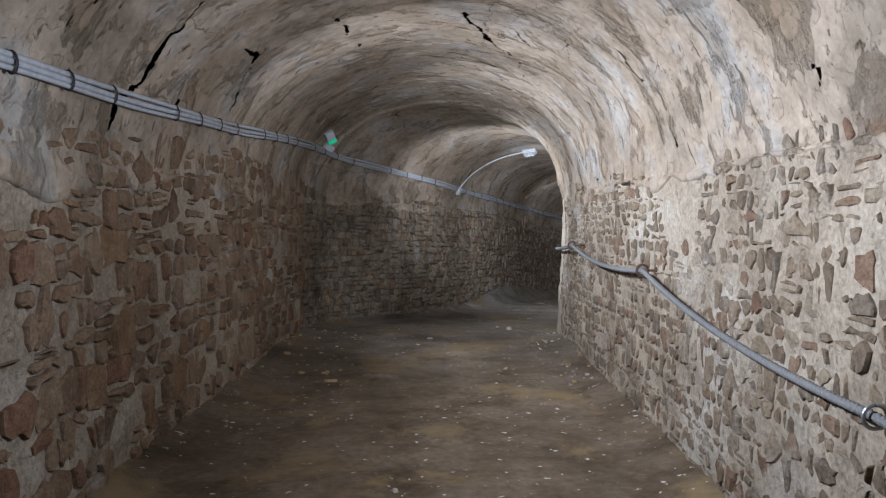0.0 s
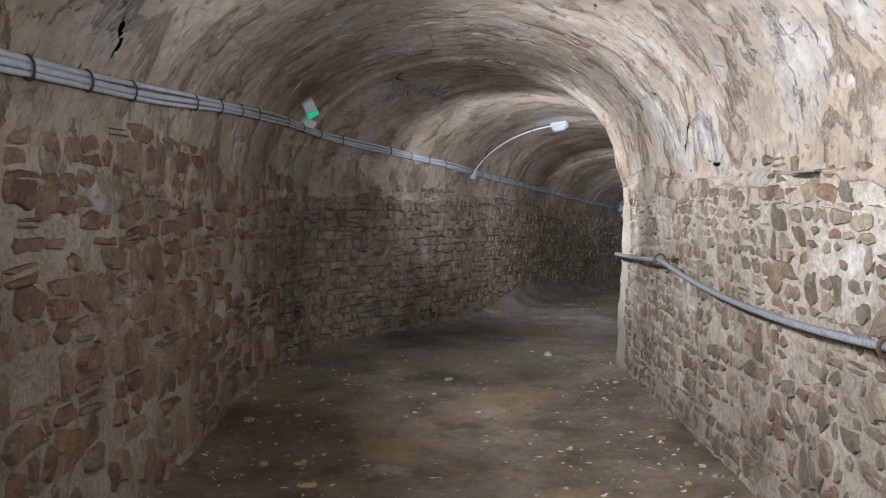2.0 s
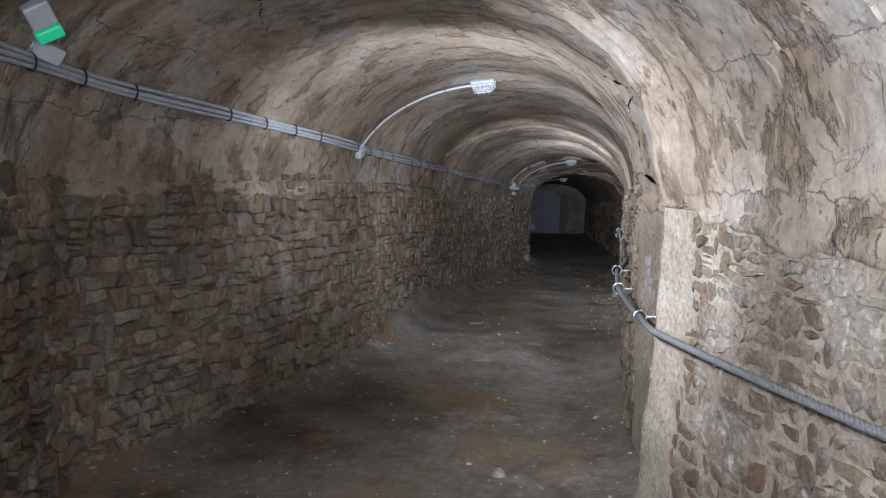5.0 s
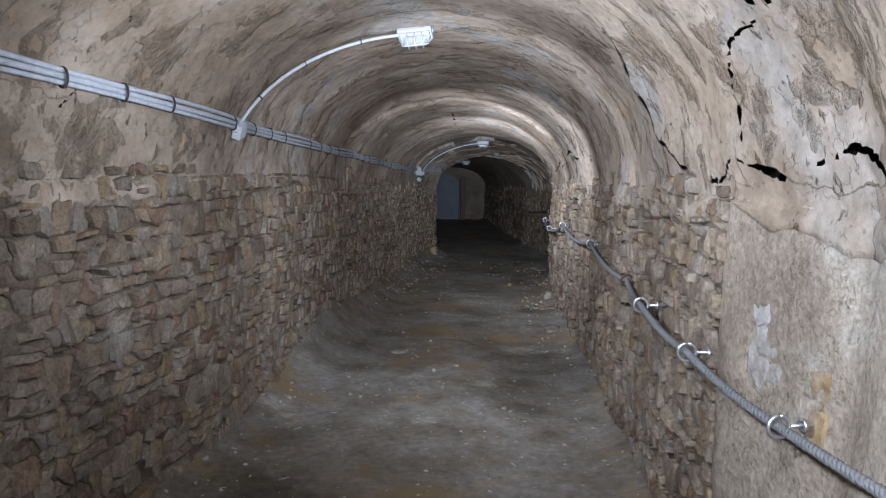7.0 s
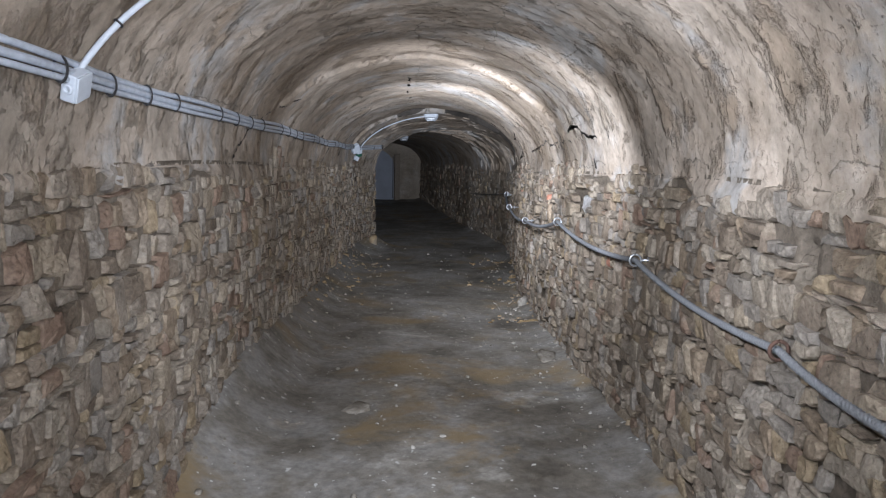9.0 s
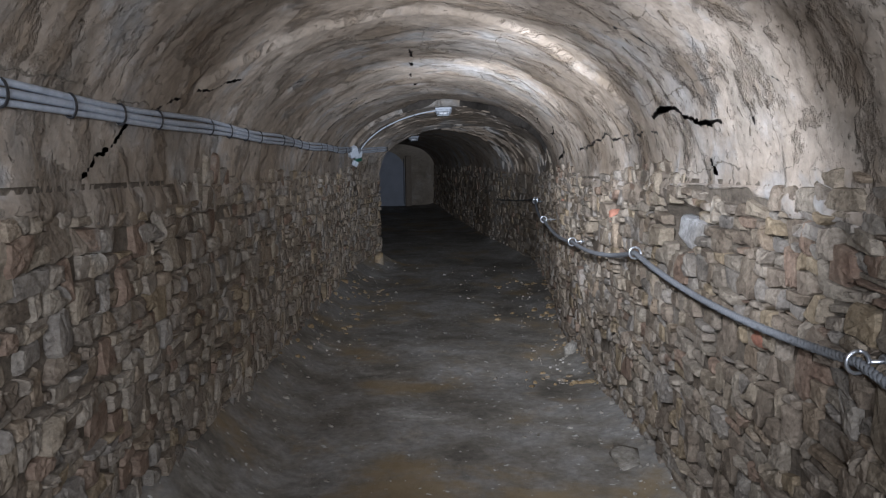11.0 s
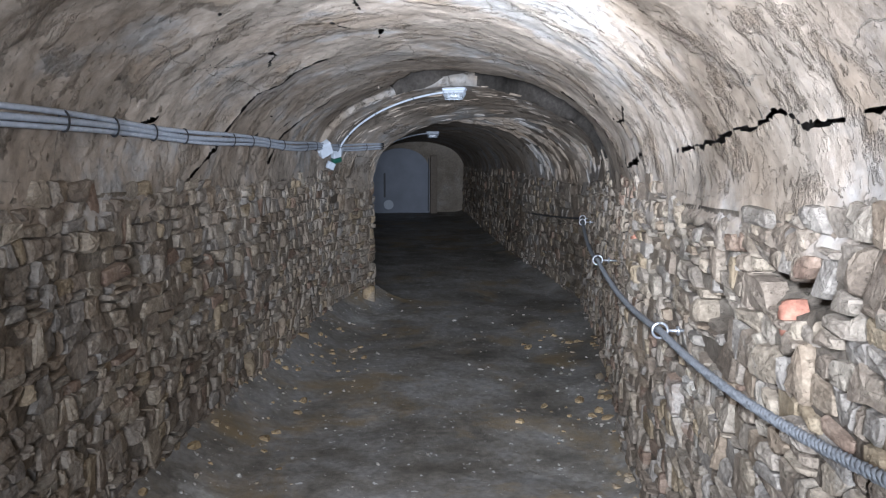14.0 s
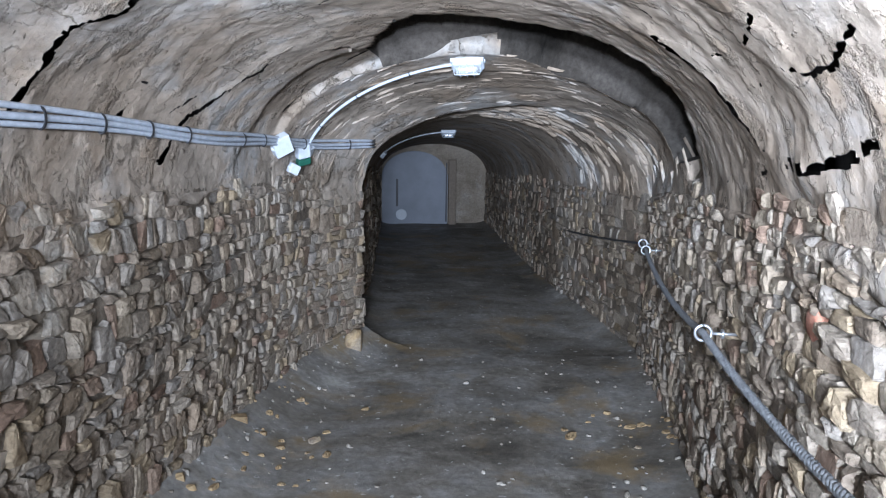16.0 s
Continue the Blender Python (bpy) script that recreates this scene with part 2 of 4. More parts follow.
        link(t, col, b.inputs["Base Color"])
        level = t.nodes.new("ShaderNodeMath")
        level.operation = "MULTIPLY"
        link(t, joint, level.inputs[0])
        level.inputs[1].default_value = -1.0
        extra = [(marks[1], 1.0, 0.03), (marks[0], 1.0, 0.014), (marks[2], 0.8, 0.006), (level.outputs[0], 0.7, 0.012)]
    bump(t, b, extra + [(edges, relief, 0.012), (mid.outputs[0], relief * fine_relief, 0.012), (fine.outputs[0], relief * fine_relief, 0.008)])
    return m


def plain_material(name, colour, rough=0.5, metal=0.0, wear=0.25, scale=30.0):
    m, t, b = shader(name)
    n = noise_node(t, scale, 6, 0.6)
    dark = tuple(c * (1 - wear) for c in colour)
    link(t, ramp(t, n.outputs[0], [(0.3, dark), (0.65, colour)]).outputs[0], b.inputs["Base Color"])
    b.inputs["Roughness"].default_value = rough
    b.inputs["Metallic"].default_value = metal
    bump(t, b, [(n.outputs[0], 0.2, 0.002)])
    return m


PLASTER = rock_material("vault_stone", [(0.25, (0.14, 0.112, 0.085)), (0.42, (0.25, 0.212, 0.17)), (0.52, (0.33, 0.275, 0.22)), (0.6, (0.3, 0.285, 0.265)), (0.8, (0.36, 0.315, 0.26))],
                        (0.35, 0.345, 0.335), 0.55, 0.85, stain=0.72, grain=15, flaked=(0.23, 0.185, 0.14), chips=3.4, relief=1.0, fine_relief=0.6, grain_dark=0.72, rough=0.9, tooled=0.72)
MORTAR = rock_material("lime_mortar", [(0.3, (0.19, 0.155, 0.12)), (0.5, (0.31, 0.265, 0.21)), (0.75, (0.38, 0.34, 0.285))],
                       (0.44, 0.42, 0.38), 0.55, 0.7, grain=45, relief=0.9, chips=9)
JOINT = rock_material("earth_mortar", [(0.3, (0.075, 0.06, 0.045)), (0.5, (0.14, 0.115, 0.088)), (0.75, (0.21, 0.18, 0.14))],
                      (0.3, 0.27, 0.23), 0.6, 0.75, grain=45, relief=0.9, chips=9)
# near-black rock: the shade of hollow and cracks is put into the colour
HOLLOW_SHADE = rock_material("rock_painted_shade", [(0.3, (0.03, 0.027, 0.023)), (0.6, (0.08, 0.07, 0.06))], (0.08, 0.075, 0.07), 0.62, 0.75, grain=30)
STONE_SET = rock_material("brown_bedded_stone", [(0.3, (0.09, 0.068, 0.05)), (0.5, (0.16, 0.125, 0.09)), (0.7, (0.24, 0.195, 0.145))],
                          (0.38, 0.35, 0.31), 0.57, 0.68, scale=9.0, grain=60, chips=14, relief=0.8, mix_tone=0.4,
                          tones=[(0.0, (0.08, 0.06, 0.045)), (0.15, (0.15, 0.115, 0.085)), (0.35, (0.2, 0.155, 0.11)), (0.5, (0.13, 0.115, 0.1)), (0.62, (0.26, 0.21, 0.15)),
                                 (0.76, (0.17, 0.1, 0.065)), (0.88, (0.3, 0.26, 0.2)), (0.95, (0.16, 0.07, 0.045))])
STONE = rock_material("rubble_stone", [(0.3, (0.085, 0.066, 0.048)), (0.5, (0.19, 0.152, 0.112)), (0.7, (0.29, 0.245, 0.185))],
                      (0.38, 0.36, 0.32), 0.6, 0.74, scale=9.0, grain=60, chips=14, relief=0.9,
                      tones=[(0.0, (0.1, 0.075, 0.055)), (0.1, (0.19, 0.15, 0.115)), (0.25, (0.26, 0.225, 0.185)), (0.42, (0.31, 0.255, 0.185)), (0.55, (0.22, 0.21, 0.195)),
                             (0.68, (0.29, 0.255, 0.205)), (0.8, (0.22, 0.16, 0.105)), (0.88, (0.27, 0.2, 0.11)), (0.94, (0.18, 0.1, 0.068))])
STONE_WARM = rock_material("warm_rubble_stone", [(0.3, (0.09, 0.06, 0.042)), (0.5, (0.165, 0.11, 0.075)), (0.7, (0.25, 0.185, 0.13))],
                           (0.4, 0.37, 0.33), 0.6, 0.74, scale=9.0, grain=60, chips=14, relief=0.7, mix_tone=0.34,
                           tones=[(0.0, (0.1, 0.07, 0.05)), (0.12, (0.2, 0.14, 0.095)), (0.3, (0.28, 0.21, 0.145)), (0.48, (0.2, 0.16, 0.125)), (0.6, (0.32, 0.25, 0.17)),
                                  (0.74, (0.23, 0.14, 0.085)), (0.86, (0.3, 0.19, 0.1)), (0.93, (0.19, 0.085, 0.05))])
FLOOR = rock_material("damp_floor", [(0.3, (0.095, 0.086, 0.072)), (0.45, (0.175, 0.158, 0.132)), (0.6, (0.23, 0.22, 0.203)), (0.75, (0.26, 0.22, 0.165))],
                      (0.4, 0.385, 0.35), 0.57, 0.7, rough=0.6, gloss=0.3, scale=2.6, grain=20, relief=0.3, chips=8, grain_dark=0.6, stain=0.45, flecks=(0.46, 0.45, 0.42), brown_until=True)
PEBBLE = rock_material("pebble", [(0.3, (0.13, 0.11, 0.085)), (0.7, (0.3, 0.275, 0.235))], (0.5, 0.48, 0.44), 0.5, 0.7, scale=9)
WHITE = plain_material("white_plastic", (0.47, 0.5, 0.54), 0.4, wear=0.15)
GREY_PIPE = plain_material("grey_conduit", (0.4, 0.43, 0.48), 0.45, wear=0.3)
BLACK = plain_material("black_plastic", (0.02, 0.02, 0.022), 0.5)
ROPE = plain_material("rope_fibre", (0.15, 0.153, 0.157), 0.7, wear=0.4, scale=120)
STEEL = plain_material("galvanised_steel", (0.55, 0.56, 0.58), 0.35, 0.9)
RUST = plain_material("rusty_iron", (0.085, 0.045, 0.03), 0.8, 0.3, wear=0.5)
DOOR = plain_material("door_paint", (0.2, 0.215, 0.25), 0.55, wear=0.2, scale=3)
LIME = rock_material("white_lime", [(0.35, (0.26, 0.25, 0.24)), (0.55, (0.46, 0.45, 0.44))], (0.3, 0.27, 0.23), 0.52, 0.66, scale=9, grain=30)
RED = rock_material("red_brick", [(0.35, (0.2, 0.09, 0.06)), (0.6, (0.32, 0.15, 0.1))], (0.3, 0.24, 0.2), 0.55, 0.7, scale=9, grain=40)
OCHRE = rock_material("ochre_stone", [(0.35, (0.16, 0.11, 0.06)), (0.6, (0.3, 0.22, 0.12))], (0.3, 0.27, 0.23), 0.52, 0.66, scale=9, grain=30)
WOOD = plain_material("door_post", (0.19, 0.15, 0.11), 0.7, wear=0.4)


# ---------------------------------------------------------------- mesh helpers
def mesh_object(name, verts, faces, mat, smooth=True, parent=None):
    me = bpy.data.meshes.new(name)
    me.from_pydata([tuple(v) for v in verts], [], faces)
    me.polygons.foreach_set("use_smooth", [smooth] * len(me.polygons))
    me.materials.append(mat)
    me.update()
    ob = new(name, me)
    if parent:
        ob.parent = parent
    return ob


def grid_object(name, pts, mat, flip=False, hole=None, extra=None, lay=None, dark=None):
    """A mesh over a grid of points; hole: faces left out; extra: vertices, faces and material of pieces set on it."""
    n, m = pts.shape[:2]
    idx = np.arange(n * m).reshape(n, m)
    quads = np.stack([idx[:-1, :-1], idx[:-1, 1:], idx[1:, 1:], idx[1:, :-1]], axis=-1).reshape(-1, 4)
    if flip:
        quads = quads[:, ::-1]
    if hole is not None:
        quads = quads[~hole.reshape(-1)]
    verts, faces = pts.reshape(-1, 3).tolist(), quads.tolist()
    base = len(faces)
    if extra:
        o = len(verts)
        verts += extra[0]
        faces += [tuple(i + o for i in f) for f in extra[1]]
    me = bpy.data.meshes.new(name)
    me.from_pydata(verts, [], faces)
    me.polygons.foreach_set("use_smooth", [i < base for i in range(len(faces))])
    me.materials.append(mat)
    if extra:
        me.materials.append(extra[2])
        me.polygons.foreach_set("material_index", [int(i >= base) for i in range(len(faces))])
    # faces marked dark get their shade as a near-black colour
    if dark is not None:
        me.materials.append(HOLLOW_SHADE)
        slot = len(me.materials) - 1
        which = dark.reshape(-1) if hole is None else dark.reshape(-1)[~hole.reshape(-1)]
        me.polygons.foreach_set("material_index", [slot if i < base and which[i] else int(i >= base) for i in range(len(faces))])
    if lay is not None:
        me.attributes.new("lay", "FLOAT_VECTOR", "POINT").data.foreach_set("vector", np.asarray(lay, float).reshape(-1))
    me.update()
    return new(name, me)


def tube(points, radius, sides=8):
    """Vertices and faces of a round tube along points."""
    pts = [Vector(p) for p in points]
    verts, faces = [], []
    side = None
    for k, p in enumerate(pts):
        d = (pts[min(k + 1, len(pts) - 1)] - pts[max(k - 1, 0)]).normalized()
        if side is None:
            side = d.cross(Vector((0, 0, 1)))
            if side.length < 0.01:
                side = d.cross(Vector((1, 0, 0)))
        side = (side - d * side.dot(d)).normalized()
        up = d.cross(side)
        for j in range(sides):
            a = 2 * math.pi * j / sides
            verts.append(p + radius * (math.cos(a) * side + math.sin(a) * up))
    for k in range(len(pts) - 1):
        for j in range(sides):
            j2 = (j + 1) % sides
            faces.append((k * sides + j, k * sides + j2, (k + 1) * sides + j2, (k + 1) * sides + j))
    faces.append(tuple(range(sides))[::-1])
    faces.append(tuple(range((len(pts) - 1) * sides, len(pts) * sides)))
    return verts, faces


def joined(parts):
    verts, faces = [], []
    for v, f in parts:
        o = len(verts)
        verts += v
        faces += [tuple(i + o for i in q) for q in f]
    return verts, faces


# ---------------------------------------------------------------- structure
def facing(p, n, up=(0, 0, 1)):
    """Pose at p: local z along the normal n, local y as near to up as it goes."""
    zax = Vector(n).normalized()
    xax = Vector(up).cross(zax).normalized()
    yax = zax.cross(xax)
    m = Matrix((xax, yax, zax)).transposed().to_4x4()
    m.translation = p
    return m


def stone_mesh(seed):
    """A rough broken stone, about one unit wide and high; z is the way out of the wall."""
    rng = random.Random(seed)
    n = rng.choice((6, 7, 7, 8))
    outline = []
    for k in range(n):
        a = 2 * math.pi * (k + rng.uniform(-0.33, 0.33)) / n + seed
        c, s = math.cos(a), math.sin(a)
        r = 0.52 / (abs(c) ** 4 + abs(s) ** 4) ** 0.25 * rng.uniform(0.84, 1.08)
        outline.append((r * c, r * s))
    tx, ty = rng.uniform(-0.45, 0.45), rng.uniform(-0.45, 0.45)
    ox, oy = rng.uniform(-0.15, 0.15), rng.uniform(-0.15, 0.15)
    verts = []
    for scale, z, jig in ((1.06, -2.2, 0.0), (1.0, -0.1, 0.02), (0.92, 0.75, 0.07), (0.5, 0.98, 0.1)):
        for x, y in outline:
            verts.append((x * scale + ox * (1 - scale) + rng.uniform(-jig, jig), y * scale + oy * (1 - scale) + rng.uniform(-jig, jig),
                          z + (tx * x + ty * y) * max(z, 0) + rng.uniform(-1, 1) * jig * 2.0))
    verts.append((ox * 0.8, oy * 0.8, 1.0 + rng.uniform(-0.12, 0.1)))
    faces = []
    for r in range(3):
        for k in range(n):
            k2 = (k + 1) % n
            faces.append((r * n + k, r * n + k2, (r + 1) * n + k2, (r + 1) * n + k))
    for k in range(n):
        faces.append((3 * n + k, 3 * n + (k + 1) % n, 4 * n))
    return verts, faces


def spread(length, step):
    return np.linspace(0, length, int(length / step) + 1)


def ragged(u, th, at, amount):
    return at + amount * fbm(np.stack([th * 2.1, th * 0 + at, th * 0], axis=-1), 4)


# cracks of the vault: points (station, angle), width, depth, ledge
CRACKS = [
    ([(7.48, 0.85), (7.58, 0.63), (7.52, 0.58), (7.59, 0.45), (7.52, 0.32), (7.43, 0.24), (7.37, 0.14)], 0.014, 0.05, 0.008),
    ([(8.04, 2.51), (8.08, 2.64), (7.90, 2.80), (7.87, 2.90), (7.88, 3.04)], 0.010, 0.014, 0.004),
    ([(8.67, 1.80), (9.18, 1.90), (9.53, 2.11), (10.11, 2.19)], 0.014, 0.04, 0.01),
    ([(8.47, 1.21), (9.03, 1.21), (9.40, 1.21)], 0.010, 0.03, 0.004),
    ([(14.45, 2.4), (14.8, 2.62), (14.7, 2.9), (14.4, 3.03), (14.2, 3.09)], 0.011, 0.09, 0.03),
    ([(13.95, 3.07), (13.7, 3.03), (13.4, 3.06)], 0.014, 0.06, 0.02),
    ([(13.25, 3.05), (13.1, 3.0), (12.85, 3.05), (12.6, 3.06)], 0.014, 0.06, 0.02),
    ([(18.6, 2.3), (18.55, 2.38), (18.45, 2.46)], 0.010, 0.03, 0.01),
    ([(19.11, 2.80), (18.91, 2.77), (18.74, 2.77), (18.66, 2.82), (18.45, 2.88), (18.2, 2.88)], 0.013, 0.08, 0.02),
    ([(23.0, 2.95), (20.34, 2.85), (19.14, 2.88)], 0.009, 0.03, 0.004),
    ([(18.44, 3.04), (18.31, 3.12)], 0.016, 0.05, 0.0),
    ([(23.40, 0.16), (23.45, 0.24), (23.49, 0.37), (23.64, 0.48), (23.70, 0.61), (23.82, 0.77), (23.80, 0.82)], 0.018, 0.07, 0.012),
    ([(22.0, 0.05), (22.3, 0.26), (22.4, 0.53), (22.38, 0.66), (22.5, 0.82), (22.45, 0.92), (22.4, 1.14)], 0.016, 0.06, 0.03),
    ([(24.0, 1.0), (24.13, 1.11), (24.57, 1.16), (24.41, 1.32), (24.77, 1.35), (24.76, 1.48)], 0.014, 0.05, 0.01),
    ([(23.00, 2.30), (23.03, 2.43), (23.01, 2.61), (22.97, 2.72), (22.85, 2.85), (22.48, 2.92)], 0.016, 0.09, 0.02),
    ([(22.30, 2.64), (22.19, 2.69), (22.07, 2.69), (21.9, 2.6)], 0.014, 0.04, 0.008),
    ([(22.75, 2.93), (22.34, 2.95), (22.0, 2.93)], 0.014, 0.04, 0.006),
    ([(21.44, 0.40), (21.29, 0.37), (21.16, 0.29)], 0.014, 0.04, 0.01),
    ([(17.58, 0.05), (17.97, 0.26), (19.0, 0.6)], 0.010, 0.03, 0.006),
    ([(21.68, 1.40), (20.11, 1.43), (19.70, 1.40)], 0.008, 0.02, 0.004),
    ([(10.05, 3.06), (9.75, 3.08), (9.5, 3.08)], 0.010, 0.05, 0.02),
    ([(11.09, 2.51), (10.68, 2.64), (10.52, 2.80)], 0.008, 0.03, 0.012),
    ([(6.55, 2.90), (6.40, 2.96), (6.48, 3.01)], 0.007, 0.04, 0.01),
    ([(25.0, 0.35), (25.2, 0.6), (25.35, 0.9), (25.4, 1.2)], 0.012, 0.05, 0.012),
    ([(25.0, 1.9), (25.2, 2.2), (25.2, 2.6), (25.1, 2.95)], 0.014, 0.06, 0.012),
]


def fine_cracks(count, seed):
    """Hair cracks strewn over the vault, running askew."""
    rng = random.Random(seed)
    out = []
    for _ in range(count):
        u = rng.uniform(6.2, 25.6) if rng.random() < 0.6 else rng.uniform(21.0, 25.6)
        th = rng.uniform(0.15, 2.95)
        a = rng.uniform(0, math.pi)
        pts = [(u, th)]
        for _ in range(rng.choice((2, 3, 3, 4, 5))):
            a += rng.uniform(-0.7, 0.7)
            u += 0.15 * math.cos(a)
            th += 0.15 * math.sin(a)
            pts.append((u, th))
        out.append((pts, rng.uniform(0.0065, 0.0095), 0.0, rng.choice((0.0, 0.004, 0.01))))
    return out


CRACKS += fine_cracks(46, 8)


def crack_gap(u, th, p):
    """Distance to the nearest crack, over that crack's half width."""
    arc = 1.15
    wu = u + 0.045 * fbm(p * 4.5 + 9, 3) + 0.010 * fbm(p * 21.0, 2)
    wt = (th + 0.035 * fbm(p * 5.0 + 77, 3)) * arc
    vary = 1.2 * (0.95 + 0.75 * value_noise(p * 6.0 + 3) + 0.35 * value_noise(p * 15.0))
    gap, ledge = np.full(u.shape, 99.0), np.zeros(u.shape)
    for pts, width, depth, lip in CRACKS:
        q = np.array(pts, float)
        sel = (wu > q[:, 0].min() - 0.3) & (wu < q[:, 0].max() + 0.3)
        if not sel.any():
            continue
        su, st = wu[sel], wt[sel]
        best = np.full(su.shape, 9.0)
        for a, b in zip(q[:-1], q[1:]):
            ax, ay, bx, by = a[0], a[1] * arc, b[0], b[1] * arc
            ll = (bx - ax) ** 2 + (by - ay) ** 2 + 1e-9
            k = np.clip(((su - ax) * (bx - ax) + (st - ay) * (by - ay)) / ll, 0, 1)
            best = np.minimum(best, np.hypot(su - ax - k * (bx - ax), st - ay - k * (by - ay)))
        gap[sel] = np.minimum(gap[sel], best / (width * vary[sel]))
        ledge[sel] = np.maximum(ledge[sel], lip * np.exp(-best / 0.12))
    return gap, ledge


def ring_step(u, th):
    """The ragged edge where a lower ring of masonry starts, 0 to 1."""
    edge = np.interp(th, (0.08, 0.37, 0.74, 1.0, 1.43, 1.77, 2.27, 2.72, 2.93), (17.6, 18.35, 18.9, 19.1, 19.25, 19.25, 19.55, 19.45, 18.8))
    edge = edge + 0.05 * fbm(np.stack([th * 5.0, th * 0, th * 0], axis=-1) + 3, 3)
    past = u - edge
    ends = np.clip((th - 0.3) / 0.3, 0, 1) * np.clip((2.85 - th) / 0.2, 0, 1)
    return ends * np.clip(past / 0.035, 0, 1) * np.exp(-np.clip(past, 0, 9) / 1.6)


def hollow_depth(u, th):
    """How far into the hollow, painted dark as shade, above the lower arch a point of the vault lies, 0 to 1."""
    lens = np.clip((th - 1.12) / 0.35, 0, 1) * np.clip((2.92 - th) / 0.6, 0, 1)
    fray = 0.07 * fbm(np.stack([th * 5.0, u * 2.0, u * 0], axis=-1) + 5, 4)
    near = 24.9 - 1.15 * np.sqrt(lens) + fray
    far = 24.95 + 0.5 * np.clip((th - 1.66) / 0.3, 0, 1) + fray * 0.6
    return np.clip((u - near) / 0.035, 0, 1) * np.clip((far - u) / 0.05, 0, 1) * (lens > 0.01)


def vault_relief(run, u, th, p):
    """Metres by which the vault stands in from its ideal surface."""
    d = 0.007 * fbm(p * 0.7, 2) + 0.003 * fbm(p * 4.5 + 5, 3)
    flake = fbm(np.stack([u * 1.5 + 0.5 * th, th * 1.6, u * 0], axis=-1) + 31, 4)
    rough = np.clip(0.5 + 0.9 * fbm(p * 0.5 + 50, 2), 0.12, 1)
    if run is main:
        rough = np.maximum(rough, 0.8 * ((u > 9.6) & (u < 12.2)) + 0.45 * (u > 22.0))
    d = d + rough * (0.009 * terrace(flake, 3, 14.0) + 0.007 * terrace(fbm(p * 2.6 + 11, 3), 2, 14.0)) + 0.003 * fbm(p * 22, 3)
    spall = fbm(np.stack([u * 5.5, th * 2.6, u * 0.3], axis=-1) + 13, 4)
    d = d + (0.35 + 0.65 * rough) * 0.006 * terrace(spall, 2, 9.0)
    low = np.minimum(th, math.pi - th)
    if run is main:
        fade = np.clip(low / 0.45, 0, 1)
        for at, amount, rag in RINGS:
            side = 0.3 + 1.0 * np.clip((th - 1.3) / 0.8, 0, 1) if at > 20 else 1.0
            d = d - fade * amount * side * np.clip((u - ragged(u, th, at, rag)) / 0.025, 0, 1)
        gap, ledge = crack_gap(u, th, p)
        d = d + ledge - 0.42 * hollow_depth(u, th) + 0.032 * ring_step(u, th)
    k = np.clip(low / 0.16, 0, 1)
    return k * d + (1 - k) * (wall_relief(p) - 0.015)


# edges of the masonry rings along the vault: station, step up, raggedness
RINGS = [(9.48, 0.03, 0.05), (12.3, -0.02, 0.06), (24.35, 0.19, 0.10), (24.95, -0.16, 0.06), (25.5, 0.03, 0.05)]


